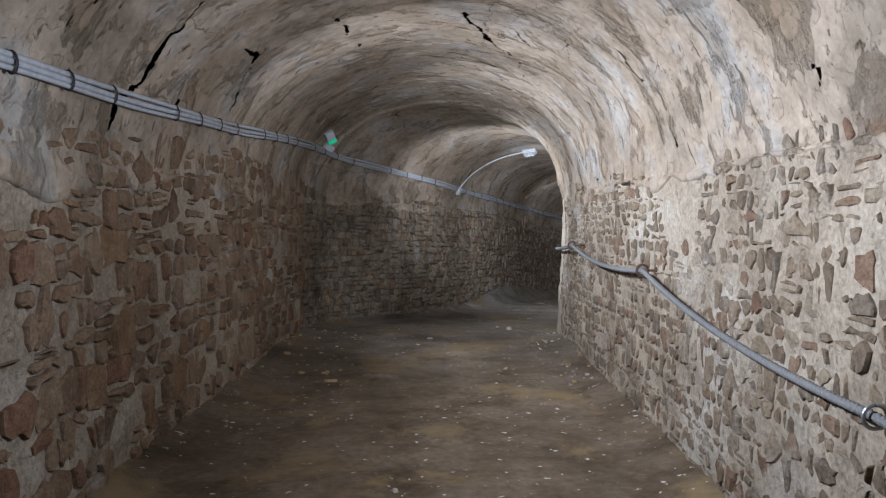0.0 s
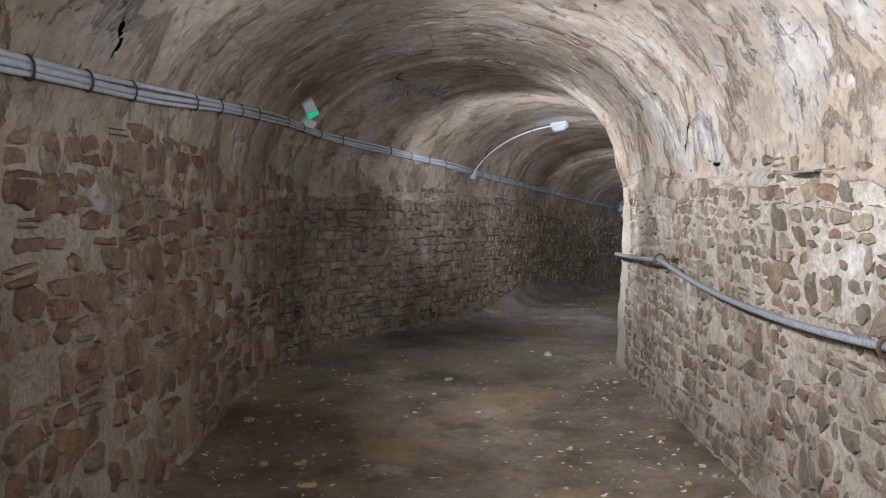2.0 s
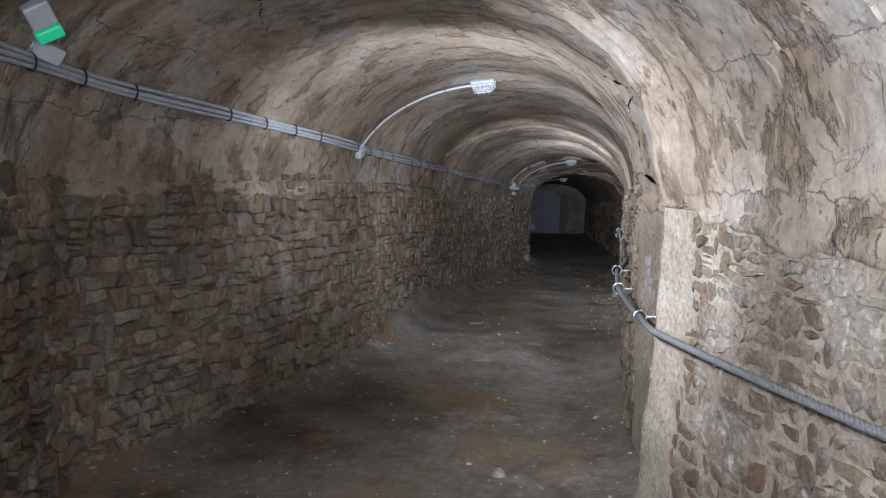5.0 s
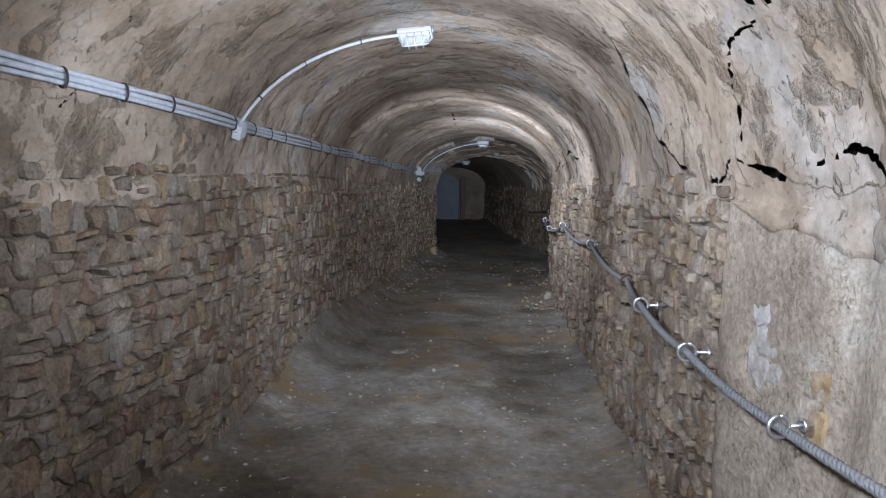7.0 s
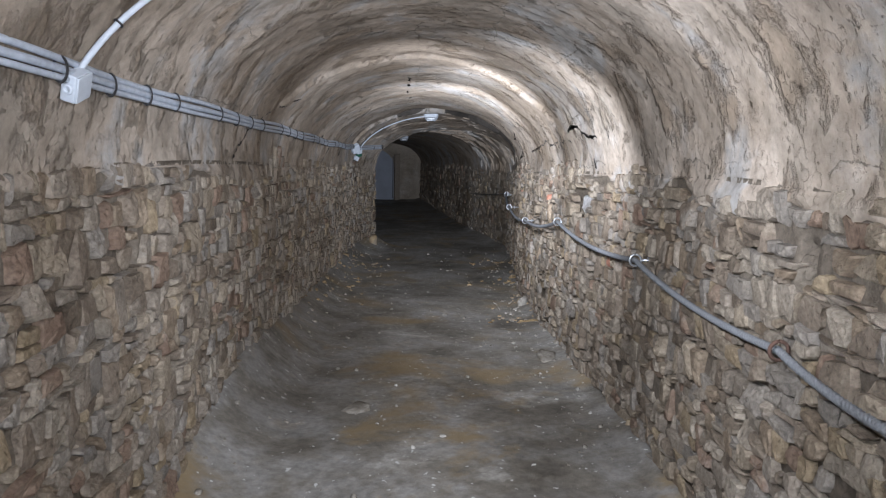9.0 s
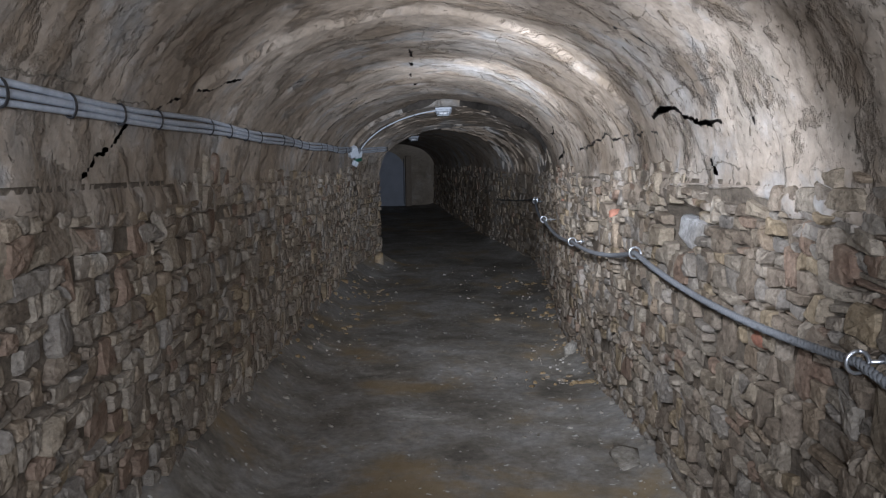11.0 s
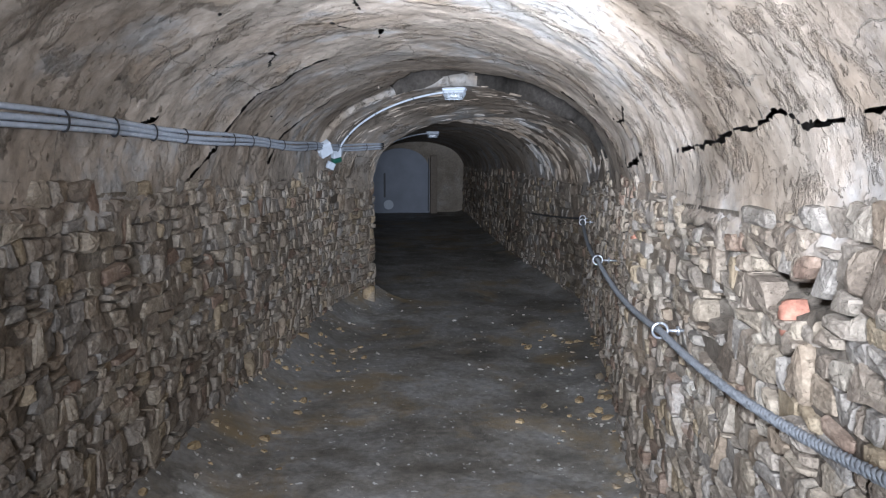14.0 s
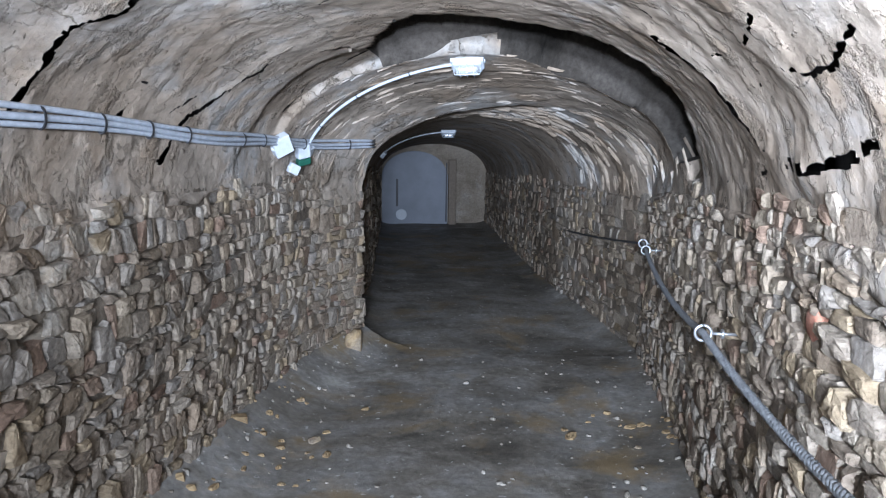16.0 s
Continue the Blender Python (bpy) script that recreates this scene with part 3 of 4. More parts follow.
def build_vault(run, name, label, step_u, step_a, pieces=()):
    us = spread(run.length, step_u)
    if run is main:
        us = np.concatenate([np.arange(0, 5.5, 0.06), us[us >= 5.5]])
    ths = np.linspace(0.0, math.pi, int(3.45 / step_a))
    u, th = np.meshgrid(us, ths, indexing="ij")
    p, n = run.vault(u, th)
    hole = None
    if run is main:
        # open the cracks: draw grid points onto their edges, then leave out the faces inside
        edge = 0.75
        gap, _ = crack_gap(u, th, p)
        gap = np.where(np.minimum(th, math.pi - th) < 0.03, 9.0, gap)
        gu, ga = np.gradient(np.minimum(gap, 6.0), us, ths * 1.15)
        slope = gu * gu + ga * ga + 1e-9
        near = (np.abs(gap - edge) / np.sqrt(slope) < 0.62 * step_u) & (us[:, None] > 5.6)
        move = np.where(near, (edge - gap) / slope, 0.0)
        lim = 0.7 * step_u
        u = u + np.clip(move * gu, -lim, lim)
        th = th + np.clip(move * ga, -lim, lim) / 1.15
        inside = near | (gap < edge)
        corners = inside[:-1, :-1] & inside[1:, :-1] & inside[:-1, 1:] & inside[1:, 1:]
        deepest = np.minimum(np.minimum(gap[:-1, :-1], gap[1:, 1:]), np.minimum(gap[1:, :-1], gap[:-1, 1:]))
        hole = np.zeros((len(us) - 1, len(ths) + 9), bool)
        hole[:, 5:5 + len(ths) - 1] = corners & (deepest < edge)
        p, n = run.vault(u, th)
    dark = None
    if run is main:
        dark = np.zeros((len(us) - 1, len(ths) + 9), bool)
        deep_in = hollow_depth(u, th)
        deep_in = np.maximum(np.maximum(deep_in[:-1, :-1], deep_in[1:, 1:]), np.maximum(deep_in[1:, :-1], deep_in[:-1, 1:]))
        # mark the hollow's faces, whose shade is painted in
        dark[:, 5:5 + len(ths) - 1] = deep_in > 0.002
    p = p + n * vault_relief(run, u, th, p)[..., None]
    skirts = []
    for side in (-1, 1):
        k, su = np.meshgrid(np.array([1.0, 0.97, 0.75, 0.5, 0.25]), us, indexing="xy")
        w0, _ = run.wall(su, su * 0, side)
        drop = 0.07 + 0.10 * fbm(w0 * 1.9 + side, 4)
        w, wn = run.wall(su, run.at(su)[..., 5] - np.clip(drop, 0.01, 0.3) * k, side)
        lift = np.where(k > 0.99, -0.03, 0.016 * np.sin(np.pi * np.minimum(k, 0.8)))
        w = w + wn * (wall_relief(w) - 0.015 + lift)[..., None]
        skirts.append(w if side < 0 else w[:, ::-1])
    p = np.concatenate([skirts[0], p, skirts[1]], axis=1)
    rows, cols = p.shape[:2]
    lay = np.zeros((rows, cols, 3))
    lay[..., 0] = us[:, None]
    lay[..., 1] = np.linspace(-0.12, math.pi * 1.15 + 0.12, cols)[None, :]
    lay = lay.reshape(-1, 3).tolist()
    verts, faces = [], []
    for u0, u1, along, across, proud, cover, seed in pieces:
        rng = random.Random(seed)
        count = int((u1 - u0) * 3.4 / (along * across) * cover)
        pu = np.array([rng.uniform(u0, u1) for _ in range(count)])
        pt = np.array([rng.uniform(0.08, math.pi - 0.08) for _ in range(count)])
        q, m = run.vault(pu, pt)
        q = q + m * (vault_relief(run, pu, pt, q) - 0.004)[:, None]
        for i in range(count):
            a = run.at(pu[i])
            ax = Vector((a[3] - a[1], a[0] - a[2], 0)).normalized()
            mm = facing(Vector(q[i]), Vector(m[i]), -ax) @ pose(0, 0, 0, rng.uniform(-6, 6), rng.uniform(-6, 6), rng.gauss(0, 10))
            mm = mm @ Matrix.Diagonal((across * rng.uniform(0.5, 1.5), along * rng.uniform(0.5, 1.4), proud * rng.uniform(0.4, 1.5), 1))
            v, f = stone_mesh(rng.randrange(40))
            o = len(verts)
            verts += [tuple(mm @ Vector(c)) for c in v]
            faces += [tuple(j + o for j in g) for g in f]
            lay += [(pu[i] + 0.03 * c[0], pt[i] * 1.15 + 0.03 * c[1], 0.0) for c in v]
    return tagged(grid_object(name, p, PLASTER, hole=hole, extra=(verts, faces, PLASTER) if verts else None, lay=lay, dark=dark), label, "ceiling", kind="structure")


def wall_relief(p):
    return 0.03 * fbm(p * 0.9 + 3, 3) + 0.012 * fbm(p * 5, 3) + 0.005 * fbm(p * 19, 3)


# recesses in the walls: side, station, height, half length, half height, depth
HOLES = [(1, 20.2, 1.35, 0.28, 0.04, 0.12), (1, 21.93, 1.3, 0.15, 0.045, 0.12), (1, main.find(4.45 * K, 15.9 * K), 1.30, 0.27, 0.12, 0.12), (1, main.find(5.3 * K, 18.1 * K), 1.17, 0.2, 0.055, 0.14), (1, main.find(2.75 * K, 12.35 * K), 1.27, 0.035, 0.1, 0.08),
         (-1, main.find(-0.45 * K, 12.1 * K), 1.18, 0.05, 0.12, 0.1), (-1, main.find(0.1 * K, 13.0 * K), 1.3, 0.035, 0.16, 0.09), (-1, main.find(0.55 * K, 14.06 * K), 1.2, 0.03, 0.14, 0.08),
         (-1, main.find(3.0 * K, 20.0 * K), 1.22, 0.06, 0.05, 0.1), (-1, main.find(3.6 * K, 21.3 * K), 1.1, 0.04, 0.08, 0.09), (1, main.find(1.45 * K, 4.1 * K), 1.36, 0.03, 0.06, 0.1),
         (1, main.find(1.45 * K, 5.6 * K), 1.4, 0.12, 0.025, 0.09), (-1, main.find(-1.66 * K, 3.1 * K), 1.5, 0.14, 0.03, 0.09), (-1, main.find(-1.7 * K, 9.0 * K), 0.35, 0.1, 0.08, 0.12)]


def build_wall(run, side, name, label, u0, u1, mat):
    us = np.linspace(u0, u1, int((u1 - u0) / 0.034) + 2)
    hs = np.linspace(-0.12, 1.62, 52)
    u, h = np.meshgrid(us, hs, indexing="ij")
    top = run.at(u)[..., 5] + 0.02
    h = np.minimum(h, top)
    p, n = run.wall(u, h, side)
    deep_joint = 0.011 * (1.0 if side < 0 else np.clip((u - LIMED) / 0.3, 0, 1)) * np.clip((run.at(u)[..., 5] - h) / 0.1, 0, 1) if run is main else 0.0
    pit = 0.0
    for hs_, hu, hh, ha, hb, hd in HOLES:
        if hs_ == side and run is main:
            r = np.sqrt(((u - hu) / ha) ** 2 + ((h - hh) / hb) ** 2) + 0.25 * fbm(p * 9, 3)
            pit = pit + hd * np.clip((1.15 - r) / 0.3, 0, 1)
    p = p + n * (wall_relief(p) - 0.015 - deep_joint - pit)[..., None]
    return tagged(grid_object(name, p, mat, flip=side > 0), label, "wall", kind="structure")


BEND_L, BEND_R = main.find(-1.72 * K, 9.4 * K), main.find(1.5 * K, 9.0 * K)
LIMED = main.find(1.9 * K, 10.1 * K) + 0.4  # end of the limed stretch past the corner
vault_main = build_vault(main, "ceiling", "rough stone barrel vault with flaking patches and cracks", 0.0185, 0.0185,
                         [(9.55, 12.1, 0.06, 0.13, 0.006, 0.28, 3), (24.95, main.length, 0.045, 0.2, 0.005, 0.3, 4)])
vault_deep = build_vault(deep, "ceiling", "low dark stone vault of the deeper passage", 0.05, 0.05, [(0.05, 2.0, 0.05, 0.22, 0.02, 0.6, 6)])
# added shell behind the open cracks, their shade painted on it as dark colour
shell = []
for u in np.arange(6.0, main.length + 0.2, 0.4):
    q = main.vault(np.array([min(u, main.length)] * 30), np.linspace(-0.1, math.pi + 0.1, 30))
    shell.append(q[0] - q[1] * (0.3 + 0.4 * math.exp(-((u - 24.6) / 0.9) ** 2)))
tagged(grid_object("dark_shell_behind", np.array(shell), HOLLOW_SHADE), "added shell behind the cracked vault, painted dark as shade", "rock", kind="structure")
WALLS = []
for run, side, u0, u1, label in (
        (main, -1, 0, BEND_L, "rubble stone wall in pale lime mortar"),
        (main, -1, BEND_L, main.length, "tightly coursed brown rubble stone wall"),
        (main, 1, 0, BEND_R, "rubble wall smeared with pale lime mortar"),
        (main, 1, LIMED, main.length, "coursed rubble stone wall behind the rope"),
        (deep, -1, 0, deep.length, "dark rubble wall of the deeper passage"),
        (deep, 1, 0, deep.length, "dark rubble wall of the deeper passage"),
        (main, 1, BEND_R, LIMED, "wall smoothed with pale lime past the corner")):
    WALLS.append((build_wall(run, side, "wall_left" if side < 0 else "wall_right", label, u0, u1, MORTAR if run is main and (u0 == 0 or u1 == LIMED) else JOINT), run, side, u0, u1))


def floor_height(run, u, across):
    q = run.at(u)
    x = q[..., 0] + (q[..., 2] - q[..., 0]) * across
    y = q[..., 1] + (q[..., 3] - q[..., 1]) * across
    p = np.stack([x, y, q[..., 4]], axis=-1)
    flat = np.stack([x, y, x * 0], axis=-1)
    z = 0.012 * fbm(flat * 1.2, 2) + 0.003 * fbm(flat * 6, 3) + 0.0015 * fbm(flat * 24, 2)
    edge = np.minimum(across, 1 - across)
    z = z + 0.05 * np.clip(1 - edge / 0.12, 0, 1) ** 2
    if run is main:
        bank = 0.13 * np.clip((u - 15.6) / 1.5, 0, 1) + 0.12 * np.exp(-((u - 18.4) / 1.1) ** 2)
        z = z + bank * np.clip(1 - across / 0.16, 0, 1) ** 1.2
    p[..., 2] += z
    return p


def build_floor(run, label, step, mat, u0, u1):
    us = np.linspace(u0, u1, int((u1 - u0) / step) + 1)
    ac = np.linspace(-0.06, 1.06, 72)
    u, a = np.meshgrid(us, ac, indexing="ij")
    return tagged(grid_object("floor", floor_height(run, u, a), mat, flip=True), label, "floor", kind="structure")


build_floor(main, "uneven damp earth floor with stone chips", 0.038, FLOOR, 0.0, main.length)
build_floor(deep, "dark damp earth floor of the deeper passage", 0.06, FLOOR, 0.0, deep.length)


def profile(run, u, grow=0.0, count=40):
    """Outline of the passage at a station, from left foot over the crown to right foot."""
    q = run.at(np.array(u))
    pts = [run.wall(np.array(u), np.array(-0.2), -1)[0]]
    for th in np.linspace(0, math.pi, count):
        p, n = run.vault(np.array(u), np.array(th))
        pts.append(p - n * grow)
    pts.append(run.wall(np.array(u), np.array(-0.2), 1)[0])
    return [Vector(p) for p in pts]


def ring_face(name, inner, outer, mat, label):
    n = len(inner)
    cols = 7
    verts, faces = [], []
    for i in range(n):
        for j in range(cols):
            p = inner[i].lerp(outer[i], j / (cols - 1))
            verts.append(p + 0.02 * noise.noise_vector(p * 5))
    for i in range(n - 1):
        for j in range(cols - 1):
            a = i * cols + j
            faces.append((a, a + 1, a + cols + 1, a + cols))
    return tagged(mesh_object(name, verts, faces, mat), label, "wall", kind="structure")


def grown(pts, grow):
    c = sum(pts, Vector()) / len(pts)
    return [p + (p - c).normalized() * grow for p in pts]


def end_wall(name, pts, mat, label):
    c = sum(pts, Vector()) / len(pts)
    verts, faces = [c], []
    verts += pts
    for i in range(1, len(pts)):
        faces.append((0, i, i + 1))
    faces.append((0, len(pts), 1))
    return tagged(mesh_object(name, verts, faces, mat), label, "wall", kind="structure")


ring_face("wall_arch", grown(profile(deep, 0.0), -0.02), grown(profile(main, main.length), 0.25), STONE, "rough stone face round the lower arch")
end_wall("wall_back", grown(profile(main, 0.0), 0.1), MORTAR, "rubble wall closing the passage")
end_wall("wall_end", grown(profile(deep, deep.length), 0.1), MORTAR, "dark rubble wall round the end door")


# ---------------------------------------------------------------- things
def near_vault(run, x, y, z, side, out=0.0):
    """A point on the vault near (x, y), at height z: place, inward normal, station."""
    u = run.find(x, y)
    th = run.theta_for(u, z, side)
    return vault_point(run, u, th, out)


def vault_point(run, u, th, out=0.0):
    uu, tt = np.array([u]), np.array([th])
    p, n = run.vault(uu, tt)
    d = vault_relief(run, uu, tt, p)[0]
    return Vector(p[0] + n[0] * (d + out)), Vector(n[0]), u


def wall_point(run, u, h, side, out=0.0):
    uu, hh = np.array([u]), np.array([h])
    p, n = run.wall(uu, hh, side)
    d = wall_relief(p)[0]
    return Vector(p[0] + n[0] * (d + out)), Vector(n[0])


def box_mesh(name, size, bevel, mat, taper=1.0):
    bm = bmesh.new()
    bmesh.ops.create_cube(bm, size=1)
    for v in bm.verts:
        k = taper if v.co.z > 0 else 1.0
        v.co = Vector((v.co.x * size[0] * k, v.co.y * size[1] * k, (v.co.z + 0.5) * size[2]))
    bmesh.ops.bevel(bm, geom=bm.edges[:], offset=bevel, segments=2, affect="EDGES", profile=0.5)
    me = bpy.data.meshes.new(name)
    bm.to_mesh(me)
    bm.free()
    me.materials.append(mat)
    return me


def part(name, me, parent, m=None, label=""):
    ob = new(name, me)
    ob.parent = parent
    if m is not None:
        ob.matrix_local = m
    if label:
        ob["label"] = label
    return ob


def tube_part(name, points, radius, mat, parent, sides=8, label=""):
    v, f = tube(points, radius, sides)
    ob = mesh_object(name, v, f, mat, parent=parent)
    if label:
        ob["label"] = label
    return ob


def ring_mesh(name, radius, thick, mat, turns=1.0, seg=20):
    pts = [(radius * math.cos(2 * math.pi * turns * k / seg), radius * math.sin(2 * math.pi * turns * k / seg), 0) for k in range(seg + 1)]
    v, f = tube(pts, thick, 7)
    me = bpy.data.meshes.new(name)
    me.from_pydata([tuple(p) for p in v], [], f)
    me.polygons.foreach_set("use_smooth", [True] * len(me.polygons))
    me.materials.append(mat)
    return me


def smooth_line(points, per=12):
    """A smooth curve through points (Catmull-Rom)."""
    p = [Vector(q) for q in points]
    out = []
    for i in range(len(p) - 1):
        a, b, c, d = p[max(i - 1, 0)], p[i], p[i + 1], p[min(i + 2, len(p) - 1)]
        for k in range(per):
            t = k / per
            out.append(0.5 * ((2 * b) + (c - a) * t + (2 * a - 5 * b + 4 * c - d) * t * t + (3 * b - a - 3 * c + d) * t ** 3))
    out.append(p[-1])
    return out


# glass of the lamps and the green emergency lens
GLASS, gt, gb = shader("ribbed_glass")
gb.inputs["Base Color"].default_value = (0.9, 0.93, 0.95, 1)
gb.inputs["Transmission Weight"].default_value = 0.75
gb.inputs["Roughness"].default_value = 0.25
GREEN, gt, gb = shader("green_lens")
gb.inputs["Base Color"].default_value = (0.02, 0.45, 0.22, 1)
gb.inputs["Emission Color"].default_value = (0.05, 0.9, 0.45, 1)
gb.inputs["Emission Strength"].default_value = 0.12
gb.inputs["Roughness"].default_value = 0.3
DARK_GREEN = plain_material("green_panel", (0.02, 0.09, 0.06), 0.35)

# the cable run along the left side: plan x, y and height
CABLE = [(-1.6, -4.5, 1.98), (-1.55, 0.0, 1.99), (-1.5, 3.2, 2.045), (-1.47, 5.2, 2.09), (-1.45, 7.4, 2.19), (-1.45, 9.3, 2.27), (-1.1, 10.8, 2.16),
         (-0.4, 12.0, 2.02), (0.24, 13.38, 1.86), (1.0, 15.0, 1.72), (2.0, 17.2, 1.54), (3.2, 20.0, 1.30), (4.1, 21.9, 1.14), (4.75, 23.3, 1.02), (5.25, 24.3, 0.95), (5.9, 25.3, 0.90)]


def cable_point(k, out):
    x, y, z = CABLE[k]
    return near_vault(main, x * K, y * K, z * K, -1, out)


def build_cables():
    root = tagged(new("cable_bundle"), "grey conduits strapped together along the stone vault", "cable")
    base = []
    us = [main.find(x * K, y * K) for x, y, z in CABLE]
    zs = [z * K for x, y, z in CABLE]
    count = int((us[-1] - us[0]) / 0.09)
    for u in np.linspace(us[0], us[-1], count):
        z = float(np.interp(u, us, zs)) + 0.006 * math.sin(u * 3.1)
        th = main.theta_for(u, z, -1)
        p, n, _ = vault_point(main, u, th, 0.0)
        base.append((p, n))
    # ease the relief out of the line so that the conduits run taut
    pos = [b[0] for b in base]
    for _ in range(30):
        pos = [pos[0]] + [pos[i - 1] * 0.25 + pos[i] * 0.5 + pos[i + 1] * 0.25 for i in range(1, len(pos) - 1)] + [pos[-1]]
    for r, dz, out in ((0.0125, 0.0, 0.03), (0.011, 0.026, 0.028), (0.010, -0.023, 0.03)):
        line = []
        for i, p in enumerate(pos):
            n = base[i][1]
            wob = 0.004 * math.sin(i * 0.31 + dz * 300)
            line.append(p + n * out + Vector((0, 0, dz + wob)))
        tube_part("conduit", line, r, GREY_PIPE, root)
    tie = ring_mesh("cable_tie", 0.033, 0.004, BLACK)
    for i in range(4, len(pos) - 2, 4):
        if (i * 7) % 5 == 0:
            continue
        d = (pos[i + 1] - pos[i - 1]).normalized()
        m = d.to_track_quat("Z", "Y").to_matrix().to_4x4()
        m.translation = pos[i] + base[i][1] * 0.03
        ob = part("cable_tie", tie, root, m @ Matrix.Diagonal((0.6, 1.1, 2, 1)))
    return pos


cable_line = build_cables()


def bulkhead_lamp(m):
    """A white bulkhead lamp: base tray, hood, ribbed glass, guard; local z points off the vault."""
    root = tagged(new("bulkhead_lamp"), "white plastic bulkhead lamp with ribbed glass, switched off", "lamp", "lamps along the vault")
    root.matrix_world = m
    part("base", box_mesh("base", (0.215, 0.115, 0.038), 0.010, WHITE), root)
    part("rim", box_mesh("rim", (0.19, 0.098, 0.022), 0.008, WHITE), root, pose(0, 0, 0.036))
    part("glass", box_mesh("glass", (0.165, 0.08, 0.05), 0.02, GLASS, 0.85), root, pose(0, 0, 0.05), "clear ribbed glass")
    guard = []
    for x in (-0.045, 0.0, 0.045):
        guard.append(tube([(x, -0.05, 0.05), (x, -0.042, 0.1), (x, 0.042, 0.1), (x, 0.05, 0.05)], 0.0035, 6))
    guard.append(tube([(-0.095, 0, 0.05), (-0.08, 0, 0.103), (0.08, 0, 0.103), (0.095, 0, 0.05)], 0.0035, 6))
    v, f = joined(guard)
    ob = mesh_object("guard", v, f, WHITE, parent=root)
    for x in (-0.1, 0.1):
        part("lug", box_mesh("lug", (0.03, 0.03, 0.014), 0.004, WHITE), root, pose(x, 0, 0))
    return root


def junction_box(m, size=(0.085, 0.085, 0.045), label="white plastic junction box on the conduit run"):
    root = tagged(new("junction_box"), label, "junction box", "junction boxes")
    root.matrix_world = m
    part("body", box_mesh("body", size, 0.006, WHITE), root)
    part("lid", box_mesh("lid", (size[0] * 0.94, size[1] * 0.94, 0.008), 0.003, WHITE), root, pose(0, 0, size[2] - 0.001))
    for x in (-1, 1):
        part("gland", ring_mesh("gland", 0.011, 0.006, WHITE), root, pose(x * size[0] * 0.52, 0, size[2] * 0.5, 0, 90, 0))
    return root


def feed_pipe(run, a, b, th_a, th_b, lift=0.02):
    """A white pipe bent over the vault from a box to a lamp, with black clips."""
    root = tagged(new("feed_pipe"), "thin white conduit bent over the vault to a lamp", "conduit", "lamp feeds")
    da, db = (vault_relief(run, np.array([u]), np.array([th]), run.vault(np.array([u]), np.array([th]))[0])[0] for u, th in ((a, th_a), (b, th_b)))
    pts = []
    for k in range(25):
        t = k / 24
        u = a + (b - a) * t
        th = th_a + (th_b - th_a) * t
        uu, tt = np.array([u]), np.array([th])
        p, n = run.vault(uu, tt)
        pts.append(Vector(p[0] + n[0] * (0.03 + da + (db - da) * t + 0.012 * math.sin(math.pi * t))))
    tube_part("pipe", pts, 0.0105, WHITE, root)
    clip = ring_mesh("clip", 0.0135, 0.004, BLACK)
    for k in (5, 12, 19):
        d = (pts[k + 1] - pts[k - 1]).normalized()
        m = d.to_track_quat("Z", "Y").to_matrix().to_4x4()
        m.translation = pts[k]
        part("clip", clip, root, m)
    return root


def u_th(run, x, y, z, side):
    u = run.find(x * K, y * K)
    return u, run.theta_for(u, z * K, side)


# stations and angles of the fittings on the vault
LAMP1, BOX1 = (15.93, 1.43), (15.33, 0.26)
LAMP2, BOX2 = (25.17, 1.52), (25.5, 0.30)
LAMP3, BOX3 = (4.89, 1.53), (4.3, 0.5)
FLOOD, FLOODB = (11.87, 0.63), (12.06, 0.53)
CLUST = [(24.95, 0.31), (25.42, 0.27), (25.27, 0.13)]


def lamp_set(run, lamp_u, lamp_th, box_u, box_th, tilt=0.0):
    p, n, _ = vault_point(run, lamp_u, lamp_th, 0.012)
    q = run.at(np.array(lamp_u))
    across = Vector((q[2] - q[0], q[3] - q[1], 0)).normalized()
    along = Vector((-across.y, across.x, 0))
    bulkhead_lamp(facing(p, (n - along * 0.55).normalized(), along))
    feed_pipe(run, box_u, lamp_u - 0.02, box_th, lamp_th - 0.06)
    p, n, _ = vault_point(run, box_u, box_th, 0.02)
    junction_box(facing(p, n) @ pose(0, 0, 0, 0, 0, 18))


lamp_set(main, LAMP1[0], LAMP1[1], BOX1[0], BOX1[1])
lamp_set(main, LAMP2[0], LAMP2[1], BOX2[0], BOX2[1])
lamp_set(deep, LAMP3[0], LAMP3[1], BOX3[0], BOX3[1])


def emergency_light(m, lit=True):
    root = tagged(new("emergency_light"), "tilted white emergency light with a green lens" if lit else "white emergency light with a dark green face", "emergency light")
    root.matrix_world = m
    part("body", box_mesh("body", (0.13, 0.13, 0.07), 0.012, WHITE, 0.92), root)
    part("lens", box_mesh("lens", (0.125, 0.06, 0.066), 0.01, GREEN if lit else DARK_GREEN), root, pose(0, -0.1, 0), "green lens")
    part("bracket", box_mesh("bracket", (0.05, 0.08, 0.02), 0.004, WHITE), root, pose(0, -0.03, -0.018))
    return root


p, n, _ = vault_point(main, FLOOD[0], FLOOD[1], 0.03)
emergency_light(facing(p, (n + Vector((0, -0.9, 0))).normalized()) @ pose(0, 0.02, 0, 0, 0, 32) @ Matrix.Scale(0.78, 4))
p, n, _ = vault_point(main, FLOODB[0], FLOODB[1], 0.02)
junction_box(facing(p, (n + Vector((0, -0.7, 0))).normalized()) @ pose(0, 0, 0, 0, 0, -20), (0.12, 0.07, 0.05), "white plastic switch box under the emergency light")
